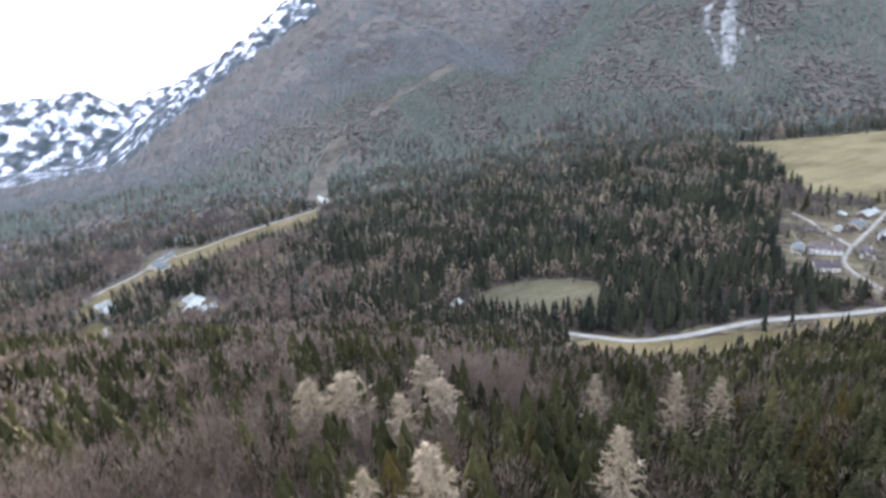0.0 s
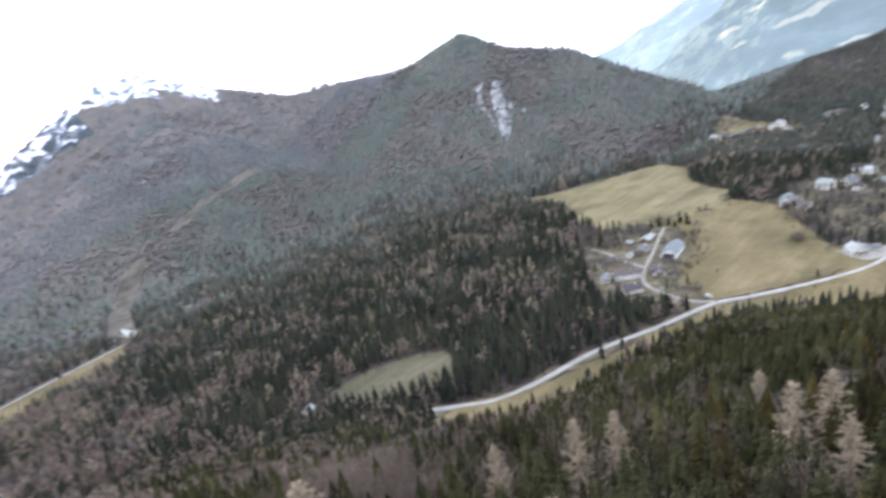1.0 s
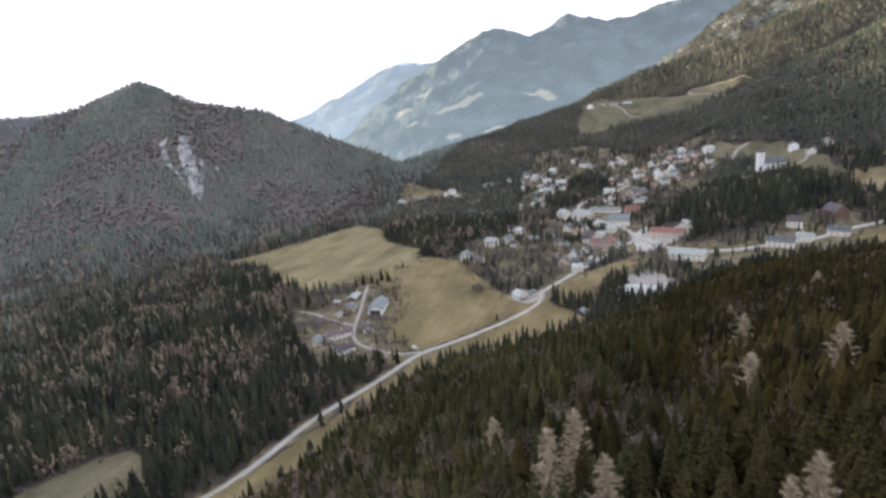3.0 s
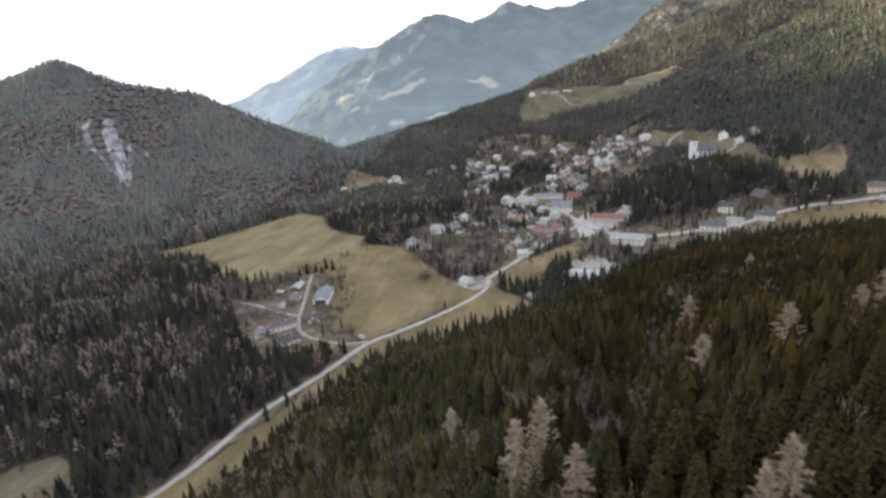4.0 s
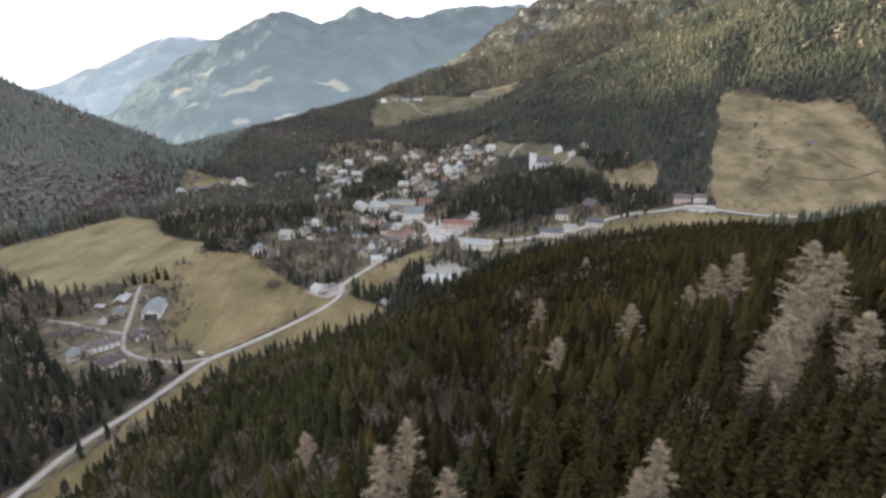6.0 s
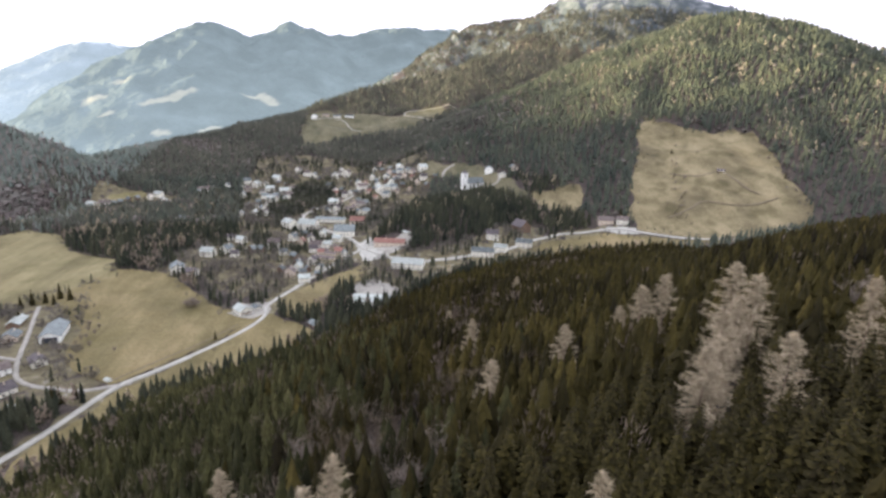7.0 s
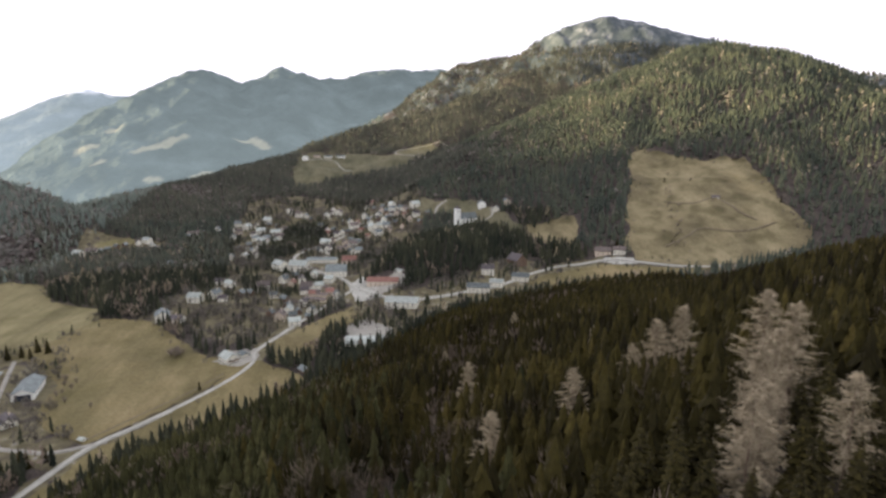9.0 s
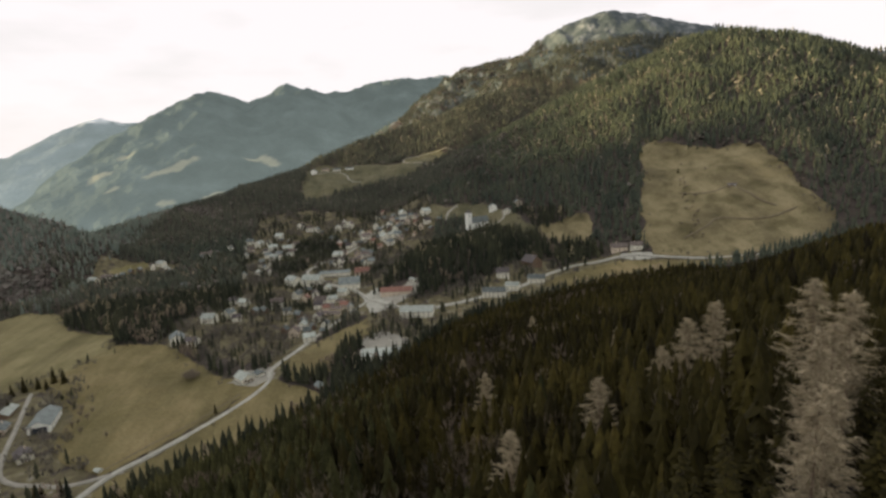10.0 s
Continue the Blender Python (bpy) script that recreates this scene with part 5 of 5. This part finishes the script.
tree_rng = random.Random(31)
LARCH_SPOTS = [(50, 172, 26, 1.20), (74, 171, 25, 1.20), (66, 259, 28, 1.09), (112, 177, 30, 1.20), (105, 179, 28, 1.20), (99, 182, 22, 1.20), (113, 146, 33, 1.20), (111, 135, 31, 1.20), (94, 125, 29, 1.20), (102, 130, 29, 1.20), (80, 111, 27, 1.20), (87, 116, 26, 1.20), (97, 107, 26, 1.20), (167, 486, 26, 1.20), (125, 257, 17, 1.20), (103, 481, 23, 1.20), (39, 78, 24, 0.85), (34, 74, 22, 0.75), (-1, 104, 28, 0.95), (-6, 95, 27, 0.90), (6, 87, 23, 0.95), (-31, 149, 22, 1.15)]
WEST_LARCHES = [(-38, 76, 26, 0.85), (-44, 68, 27, 0.85), (-60, 56, 26, 0.85), (-105, 23, 26, 1.56), (-83, 20, 24, 1.69), (-72, 5, 24, 1.16), (-91, -6, 25, 1.70), (-87, -15, 25, 1.19), (-20, 31, 30, 0.94), (-32, -1, 27, 1.44), (-30, -13, 26, 0.94), (-104, -2, 22, 1.70), (-93, -16, 22, 1.50), (124, 114, 30, 0.94)]
TREE_SPOTS = []
for n, (tx, ty, tall, fat) in enumerate(LARCH_SPOTS + WEST_LARCHES):
    stand(LARCHES[n % 4], tx, ty, tall, tree_rng.uniform(0, 360), fat)
    TREE_SPOTS.append((tx, ty, 6.5))
for n, (tx, ty, tall, fat) in enumerate([(63, 57, 18, 1.2), (161, 129, 20, 1.2), (155, 141, 19, 1.4), (-11, 166, 17, 1.2), (23, 130, 16, 1.3), (-102, 229, 17, 1.2), (20, 150, 17, 1.2), (10, 142, 16, 1.3), (33, 160, 15, 1.2), (-20, 120, 16, 1.2), (15, 118, 15, 1.2), (-40, 140, 16, 1.3), (-60, 160, 17, 1.2)]):
    stand(BARES[n % 3], tx, ty, tall, tree_rng.uniform(0, 360), fat)
    TREE_SPOTS.append((tx, ty, 4.0))
for n, (tx, ty, tall, fat) in enumerate([(-385, 610, 27, 1.1), (-403, 614, 20, 1.0), (-346, 678, 17, 1.1), (-338, 686, 20, 1.0), (-326, 690, 16, 1.2), (-314, 682, 15, 1.1), (-316, 702, 22, 1.0), (-303, 696, 20, 1.1), (-120, 571, 11, 1.0), (392, 990, 18, 1.0), (410, 970, 20, 1.0), (425, 975, 17, 1.1), (452, 930, 20, 1.1), (505, 915, 18, 1.2),
                                         (668, 1037, 13, 1.1), (630, 1060, 7, 1.2), (790, 870, 14, 1.0), (-330, 640, 14, 1.2), (100, 1790, 20, 1.0), (-222, 462, 15, 1.0), (-214, 455, 17, 1.0), (-205, 462, 14, 1.0), (-229, 450, 16, 1.0)]):
    stand(MEADOW_SPRUCES[n % 2], tx, ty, tall, tree_rng.uniform(0, 360), fat)
MEADOW_THICKET = [(-163, 664, 11, 1.9), (-158, 660, 9, 2.0), (-167, 660, 9, 2.0), (-162, 668, 10, 1.9), (-169, 665, 8, 1.9), (-156, 665, 8, 1.9), (-162, 658, 8, 2.0)]
VALLEY_SHRUBS = [(-54, 604, 6, 1.2), (-245, 575, 9, 1.3), (-238, 590, 8, 1.3), (-232, 560, 8, 1.3), (-340, 600, 9, 1.4), (700, 1000, 8, 1.7)]
SLOPE_SHRUBS = [*[(660 - 4 * i + tree_rng.uniform(-10, 10), 1000 - 8.5 * i + tree_rng.uniform(-9, 9), tree_rng.uniform(4, 9), tree_rng.uniform(1.3, 2.0)) for i in range(20)], *[(652 - 4 * i + tree_rng.uniform(-9, 9), 1004 - 8.5 * i + tree_rng.uniform(-9, 9), tree_rng.uniform(3, 7), tree_rng.uniform(1.5, 2.2)) for i in range(18)], *[(800 + tree_rng.uniform(-12, 12) - 1.2 * i, 935 - 9 * i + tree_rng.uniform(-8, 8), tree_rng.uniform(4, 8), tree_rng.uniform(1.4, 2.0)) for i in range(16)]]
EDGE_SHRUBS = [(690, 1060, 7, 1.5), (705, 1050, 6, 1.5), (700, 930, 6, 1.6), (585, 900, 7, 1.5), (625, 1080, 6, 1.6), (615, 1090, 7, 1.6), (545, 930, 6, 1.5), (-205, 545, 7, 1.1), (-248, 600, 8, 1.5), (-252, 612, 9, 1.4), (-243, 582, 7, 1.5), (-246, 566, 7, 1.4), (-240, 606, 7, 1.4)]
for n, (tx, ty, tall, fat) in enumerate(MEADOW_THICKET + VALLEY_SHRUBS + SLOPE_SHRUBS + EDGE_SHRUBS):
    stand(MEADOW_BARES[n % 2], tx, ty, tall, tree_rng.uniform(0, 360), fat)


# ---- woods: planting ----
shape_rng = random.Random(11)
SPRUCE_NEAR = [cone_tiers(shape_rng, 7, 9, 0.30) for _ in range(10)]
SPRUCE_MID = [cone_tiers(shape_rng, 4, 8, 0.30) for _ in range(6)]
SPRUCE_FAR = [cone_tiers(shape_rng, 2, 6, 0.22) for _ in range(4)]
BARE_NEAR = [twig_cloud(shape_rng, 160, 0.19, False, thick=0.28) for _ in range(4)]
BARE_LOW = [twig_cloud(shape_rng, 27, 0.28, False, thick=0.75) for _ in range(4)]
BARE_MID = [twig_cloud(shape_rng, 30, 0.36, False, thick=1.25) for _ in range(4)]
BARE_FAR = [twig_dome(shape_rng) for _ in range(6)]
LARCH_MID = [twig_cloud(shape_rng, 40, 0.26, True) for _ in range(4)]
LARCH_FAR = [twig_cloud(shape_rng, 16, 0.40, True) for _ in range(4)]


def plant(x, y, r, bare_share, larch_share, tall, wide=0.17):
    """Splits spots into spruces, bare broadleaf trees and bare larches."""
    u = r.uniform(size=len(x))
    tint = np.clip(0.42 + 0.28 * waves(x, y, 120, 21) + np.where(y > 1150, 0.22, 0.0) * waves(x, y, 330, 23) + r.normal(0, 0.15, len(x)), 0, 1)
    h = tall * r.uniform(0.68, 1.15, len(x))
    bare = u < bare_share
    larch = ~bare & (u < bare_share + larch_share)
    spruce = ~(bare | larch)
    rows = np.column_stack([x, y, h, h * wide * r.uniform(0.8, 1.25, len(x)), tint])
    b = rows[bare].copy()
    b[:, 2] *= 0.78
    b[:, 3] = b[:, 2] * 0.36
    l = rows[larch].copy()
    l[:, 3] *= 1.15
    return rows[spruce], b, l


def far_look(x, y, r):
    """Haze step of the tree colour: 0 for the dark valley wood, 1 for the mountain foot, 2 for the mountain; the woods
    mingle.
    """
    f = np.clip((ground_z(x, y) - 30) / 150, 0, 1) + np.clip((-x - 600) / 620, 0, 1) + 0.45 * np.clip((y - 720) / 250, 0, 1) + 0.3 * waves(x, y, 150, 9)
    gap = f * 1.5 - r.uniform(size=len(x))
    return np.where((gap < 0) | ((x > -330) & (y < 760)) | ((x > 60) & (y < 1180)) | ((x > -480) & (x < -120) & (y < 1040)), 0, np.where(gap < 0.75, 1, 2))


def share(x, y, base, size, seed, swing):
    return np.clip(base + swing * waves(x, y, size, seed), 0.0, 0.96)


# hillside under the flight: the nearest spruces singly, the rest as one wood
x, y, r = scatter(-480, 460, -260, 700, 5.0, 1)
k = near_zone(x, y)
x, y = x[k], y[k]
west_side = np.clip((-x - 0.5 * y + 60) / 140, 0, 1)
bare = np.clip(share(x, y, 0.13, 120, 3, 0.35) * (1 - west_side) + west_side * share(x, y, 0.64, 90, 5, 0.8), 0, 0.92)
bare *= np.where((x > 60) & (y < 160), 0.12, np.where((x > 20) & (y < 330), 0.4, 1.0))
gully = np.exp(-((line_gap(x, y, RAVINE) / 20) ** 2))
k = r.uniform(size=len(x)) > 0.45 * gully
x, y, bare, gully = x[k], y[k], bare[k], gully[k]
bare = np.clip(bare + 0.30 * gully, 0, 0.92)
s, b, l = plant(x, y, r, bare, 0.0, 20.5, 0.20)
free = np.ones(len(s), bool)
for tx, ty, gap in TREE_SPOTS:
    free &= np.hypot(s[:, 0] - tx, s[:, 1] - ty) > gap
s = s[free]
gap = line_gap(s[:, 0], s[:, 1], [(-30, 66), (30, 84), (100, 106)])
nearest = np.argsort(gap)[:300]
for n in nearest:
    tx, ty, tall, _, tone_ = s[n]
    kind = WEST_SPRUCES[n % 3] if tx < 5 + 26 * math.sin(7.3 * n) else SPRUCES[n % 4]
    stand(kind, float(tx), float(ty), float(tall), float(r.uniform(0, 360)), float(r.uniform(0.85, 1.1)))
s = np.delete(s, nearest, 0)
close_s, close_b = np.hypot(s[:, 0] - 20, s[:, 1] - 60) < 230, np.hypot(b[:, 0] - 20, b[:, 1] - 60) < 190
west_s, west_b = s[:, 0] < 5 + 30 * waves(s[:, 0], s[:, 1], 70, 71) + r.normal(0, 28, len(s)), b[:, 0] < -70 + 40 * waves(b[:, 0], b[:, 1], 90, 73)
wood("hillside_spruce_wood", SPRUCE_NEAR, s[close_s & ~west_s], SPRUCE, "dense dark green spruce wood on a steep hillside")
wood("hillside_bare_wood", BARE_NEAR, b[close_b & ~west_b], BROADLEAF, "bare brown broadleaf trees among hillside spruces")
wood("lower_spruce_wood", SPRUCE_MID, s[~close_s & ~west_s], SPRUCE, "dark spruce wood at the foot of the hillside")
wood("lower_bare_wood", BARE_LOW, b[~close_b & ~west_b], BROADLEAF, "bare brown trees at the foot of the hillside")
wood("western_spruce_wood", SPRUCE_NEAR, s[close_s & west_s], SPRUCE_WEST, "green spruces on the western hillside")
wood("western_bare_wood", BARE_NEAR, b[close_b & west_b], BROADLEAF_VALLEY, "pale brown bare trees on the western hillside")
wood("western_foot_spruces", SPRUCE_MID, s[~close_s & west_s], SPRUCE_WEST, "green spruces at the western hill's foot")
wood("western_foot_bare_wood", BARE_LOW, b[~close_b & west_b], BROADLEAF_VALLEY, "pale brown bare trees at the western hill's foot")

# valley floor woods
x, y, r = scatter(-1150, 450, -420, 1330, 7.6, 2)
k = inner_zone(x, y) & ~near_zone(x, y) & ~inside(x, y, VILLAGE)
x, y = x[k], y[k]
south = np.clip((150 - y) / 200, 0, 1) * np.clip((-x - 250) / 100, 0, 1)
bare = np.clip(share(x, y, np.where(y < 150, 0.16, np.where(x < -330, 0.11, 0.08)), 150, 4, np.where((x < -250) & (y < 150), 0.75, 0.3)) * (1 - south) * np.where(x > -150, 0.35, 1.0) + south * share(x, y, 0.5, 150, 6, 1.0), 0, 0.95)
s, b, l = plant(x, y, r, bare, np.where(x < -230, np.clip(0.05 + 0.16 * waves(x, y, 140, 33), 0.01, 0.24), 0.02), 23)
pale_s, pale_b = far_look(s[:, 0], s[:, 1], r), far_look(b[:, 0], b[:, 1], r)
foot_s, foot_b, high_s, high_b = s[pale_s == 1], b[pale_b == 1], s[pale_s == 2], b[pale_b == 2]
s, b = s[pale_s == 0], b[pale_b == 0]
wood("valley_spruce_wood", SPRUCE_MID, s, SPRUCE_VALLEY, "dark green spruce wood on the valley floor")
wood("valley_bare_wood", BARE_MID, b, BROADLEAF_VALLEY, "leafless grey-brown trees on the valley floor")
wood("valley_larches", LARCH_MID, l, LARCH, "pale bare larches among valley spruces")

# village gardens
x, y, r = scatter(-260, 400, 640, 1640, 7.5, 5)
k = inside(x, y, VILLAGE) & (r.uniform(size=len(x)) < 0.50 + 1.1 * waves(x, y, 75, 15))
x, y = x[k], y[k]
s, b, l = plant(x, y, r, share(x, y, 0.45, 90, 17, 0.9), 0.0, 17)
wood("garden_spruces", SPRUCE_MID, s, SPRUCE_VALLEY, "dark spruces in the village gardens", "trees")
wood("garden_bare_trees", BARE_MID, b, GARDEN, "bare garden trees between village houses", "trees")

# dark groves between the houses and below the farm
x, y, r = scatter(-460, 420, 60, 1640, 6.5, 15)
k = np.zeros(len(x), bool)
for outline in GROVES:
    k |= inside(x, y, outline)
for bx, by, gap in BUILDINGS:
    k &= np.hypot(x - bx, y - by) > gap
x, y = x[k], y[k]
s, b, l = plant(x, y, r, 0.12, 0.0, 19)
wood("grove_spruces", SPRUCE_MID, s, SPRUCE_VALLEY, "dark spruce groves between houses and farm", "trees")
wood("grove_bare_trees", BARE_MID, b, GARDEN, "bare trees in the dark spruce groves", "trees")

# shrubby wood between meadow and village
gx_, gy_ = np.meshgrid(np.arange(-190, -20, 6.0), np.arange(655, 905, 6.0))
r = np.random.RandomState(9)
x, y = (gx_ + r.uniform(-2.8, 2.8, gx_.shape)).ravel(), (gy_ + r.uniform(-2.8, 2.8, gy_.shape)).ravel()
k = inside(x, y, SHRUB_LAND) & (line_gap(x, y, ROADS["main"][0]) > 9) & (r.uniform(size=len(x)) < 0.55 + 0.9 * waves(x, y, 60, 35))
for bx, by, gap in BUILDINGS:
    k &= np.hypot(x - bx, y - by) > gap
x, y = x[k], y[k]
s, b, l = plant(x, y, r, 0.78, 0.02, 13)
wood("shrub_land_spruces", SPRUCE_MID, s, SPRUCE_VALLEY, "small spruces in a bare thicket", "trees")
wood("shrub_land_bare_trees", BARE_MID, b, GARDEN, "bare brown thicket between meadow and village", "trees")

# bare trees and a few spruces round the farm
gx_, gy_ = np.meshgrid(np.arange(-480, -190, 6.5), np.arange(435, 705, 6.5))
r = np.random.RandomState(19)
x, y = (gx_ + r.uniform(-3, 3, gx_.shape)).ravel(), (gy_ + r.uniform(-3, 3, gy_.shape)).ravel()
scrub = inside(x, y, FARM_SCRUB)
k = (scrub & (r.uniform(size=len(x)) < 0.8)) | (inside(x, y, FARMYARD) & (r.uniform(size=len(x)) < 0.26 + 0.4 * waves(x, y, 60, 25)))
for line in ("main", "farm_lane", "yard_lane", "footpath"):
    k &= line_gap(x, y, ROADS[line][0]) > 5.5
for bx, by, gap in BUILDINGS:
    k &= np.hypot(x - bx, y - by) > gap * 0.8
x, y = x[k], y[k]
s, b, l = plant(x, y, r, np.where(inside(x, y, FARM_SCRUB), 0.86, 0.94), 0.0, 15)
wood("farm_spruces", SPRUCE_MID, s, SPRUCE_VALLEY, "small dark spruces round the farm", "trees")
wood("farm_bare_trees", BARE_MID, b, GARDEN, "bare fruit trees and bushes round the farm", "trees")

# slopes further off
x, y, r = scatter(-2900, 1500, -1000, 2420, 11.6, 3)
fine = (x > -2000) & (x < -330) & (y > 300) & (y < 1560)
fx, fy, _ = scatter(-2000, -330, 300, 1560, 8.6, 53)
x, y = np.concatenate([x[~fine], fx]), np.concatenate([y[~fine], fy])
ex, ey, _ = scatter(-600, 1420, 950, 2420, 13.5, 33)
x, y = np.concatenate([x, ex]), np.concatenate([y, ey])
k = ~near_zone(x, y) & ~inner_zone(x, y) & ~inside(x, y, VILLAGE) & (ground_z(x, y) < np.where(x > 300, 700, 590 + 40 * waves(x, y, 150, 3))) & ~((x < -1700) & (ground_z(x, y) > 400 + 60 * waves(x, y, 200, 8))) & ~((x < -2420) & (ground_z(x, y) > -75 + 25 * waves(x, y, 150, 4))) & ~((x < -2090) & (y < 400) & (r.uniform(size=len(x)) < 0.8)) & ~((x < -1700) & (r.uniform(size=len(x)) < 0.6))
for outline in SCARS:
    k &= ~(inside(x, y, outline) & (r.uniform(size=len(x)) < 0.88))
x, y = x[k], y[k]
bare = np.clip(share(x, y, 0.24, 300, 7, np.where(x < -330, 1.8, 0.35)) * np.where(x < -330, 1, 0.22) + 0.22 * (x < -500) - 0.30 * np.clip((-x - 1080) / 200, 0, 1) - 0.12 * ((x > -900) & (x < -330) & (y > 1100)), 0, 0.9)
belt = np.exp(-(((x - 480) / 150) ** 2) - ((y - 1640) / 190) ** 2) + 0.5 * np.exp(-(((x + 300) / 170) ** 2) - ((y - 1650) / 190) ** 2)
bare = np.clip(bare + 0.5 * belt, 0, 0.85)
s, b, l = plant(x, y, r, bare, np.where(x < -500, np.clip(0.025 + 0.10 * waves(x, y, 170, 43), 0.004, 0.10), np.where((x > 620) & (ground_z(x, y) > 220), np.clip(0.035 + 0.10 * waves(x, y, 160, 45), 0.006, 0.11), 0.006)), np.where(x < -330, 18, 22), np.where(x < -330, 0.25, 0.19))
b[:, 2], b[:, 3] = b[:, 2] * 0.60, b[:, 2] * 0.37   # low, broad crowns that touch
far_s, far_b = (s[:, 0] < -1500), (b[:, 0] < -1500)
wood("high_western_spruces", SPRUCE_FAR, s[far_s], PINE_HAZE, "haze-toned conifers on the snow mountain's flank", soft=True)
wood("high_western_scrub", BARE_FAR, b[far_b], SCRUB_HAZE, "haze-toned bare scrub on the snow mountain's flank", soft=True)
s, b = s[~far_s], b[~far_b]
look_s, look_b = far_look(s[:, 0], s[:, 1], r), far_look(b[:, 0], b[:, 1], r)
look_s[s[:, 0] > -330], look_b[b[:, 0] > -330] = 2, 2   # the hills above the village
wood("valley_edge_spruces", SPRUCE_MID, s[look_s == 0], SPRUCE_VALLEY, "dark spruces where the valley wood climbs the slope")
wood("mountain_foot_spruces", SPRUCE_FAR, np.concatenate([s[look_s == 1], foot_s]), SPRUCE_FOOT_HAZE, "haze-toned spruces at the mountain foot", soft=True)
wood("mountain_foot_bare_wood", BARE_FAR, b[look_b < 2], BEECH_FOOT_HAZE, "leafless brown-grey wood at the mountain foot", soft=True)
wood("valley_edge_bare_wood", BARE_MID, foot_b, BEECH_FOOT_HAZE, "leafless brown-grey trees at the valley's edge")
s, b = np.concatenate([s[look_s == 2], high_s]), np.concatenate([b[look_b == 2], high_b])
east = s[:, 0] > -480
back = east & ((s[:, 1] > 1950) | ((s[:, 0] < 420) & (s[:, 1] > 1480)))
wood("terrace_spruce_wood", SPRUCE_FAR, s[back], SPRUCE_FOOT_HAZE, "haze-toned spruce wood round the hill terrace", soft=True)
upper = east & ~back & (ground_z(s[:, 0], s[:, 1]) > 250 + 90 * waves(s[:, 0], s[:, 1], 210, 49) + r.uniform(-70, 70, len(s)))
wood("upper_slope_spruces", SPRUCE_FAR, s[upper], SPRUCE_UPPER_HAZE, "haze-toned olive spruces high on the sunny slope", soft=True)
wood("slope_spruce_wood", SPRUCE_FAR, s[east & ~back & ~upper], SPRUCE_SLOPE_HAZE, "olive-green spruce wood on the slope above the village", soft=True)
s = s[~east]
wood("mountain_spruce_wood", SPRUCE_FAR, s, SPRUCE_HIGH_HAZE, "haze-toned spruce wood covering the mountain flanks", soft=True)
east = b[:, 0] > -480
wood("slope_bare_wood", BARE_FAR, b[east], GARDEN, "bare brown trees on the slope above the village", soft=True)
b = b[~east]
wood("mountain_bare_wood", BARE_FAR, b, BEECH_HAZE, "leafless brown woods on the mountain flanks", soft=True)
wood("mountain_larches", LARCH_FAR, l, LARCH_PALE, "pale larches dotted over the mountain flanks")

# brushwood along the meadow edges
r = np.random.RandomState(41)
rows = []
for key in ("hut", "terrace", "church", "knoll", "big", "middle", "corner", "roadside", "clearing"):
    outline = MEADOWS[key][0]
    for (x0, y0), (x1, y1) in zip(outline, outline[1:] + outline[:1]):
        n = int(math.hypot(x1 - x0, y1 - y0) / 3.2)
        u = r.uniform(size=n)
        rows.append(np.column_stack([x0 + u * (x1 - x0) + r.normal(0, 7, n), y0 + u * (y1 - y0) + r.normal(0, 7, n)]))
rows = np.concatenate(rows)
x, y = rows[:, 0], rows[:, 1]
k = r.uniform(size=len(x)) < 0.5 + 0.9 * waves(x, y, 55, 27)
for line, width, *_ in ROADS.values():
    k &= line_gap(x, y, line) > width / 2 + 7
for bx, by, gap in BUILDINGS:
    k &= np.hypot(x - bx, y - by) > gap
x, y = x[k], y[k]
s, b, l = plant(x, y, r, 0.86, 0.0, 8.5)
wood("edge_spruces", SPRUCE_MID, s, SPRUCE_VALLEY, "small spruces along the meadow edges", "trees")
wood("edge_brushwood", BARE_MID, b, GARDEN, "bare grey-brown brushwood along the meadow edges", "shrubs")

# floor of the side valley behind the hills
x, y, r = scatter(-1900, 300, 1500, 3300, 24, 6)
k = (y > 2420) | ((x < -560) & (y > 1650))
x, y = x[k], y[k]
s, b, l = plant(x, y, r, 0.3, 0.0, 22, 0.42)
wood("side_valley_wood", SPRUCE_FAR, np.concatenate([s, b]), SPRUCE_HIGH_HAZE, "distant spruce wood in the side valley", soft=True)

# rocky mountain's lower flank
x, y, r = scatter(350, 2700, 700, 3000, 14, 4)
fx, fy, _ = scatter(350, 1060, 2420, 3000, 11, 54)
k = x > 1060
x, y = np.concatenate([x[k], fx]), np.concatenate([y[k], fy])
top = np.where(x < 1000, 740, np.where((x > 1060) & (x < 1680), 600, 690))
k = (ground_z(x, y) < top + 110 * waves(x, y, 180, 3)) & (r.uniform(size=len(x)) < 0.95) & ~((x < 1440) & (y < 2420))
x, y = x[k], y[k]
s, b, l = plant(x, y, r, np.where(x < 1060, 0.10, 0.3), 0.0, np.where(x < 1060, 17, 20), 0.3)
wood("high_spruce_wood", SPRUCE_FAR, s, SPRUCE_FOOT_HAZE, "spruce wood below a rocky summit", soft=True)
wood("high_bare_wood", BARE_FAR, b, BEECH_FOOT_HAZE, "bare scrub below a rocky summit", soft=True)
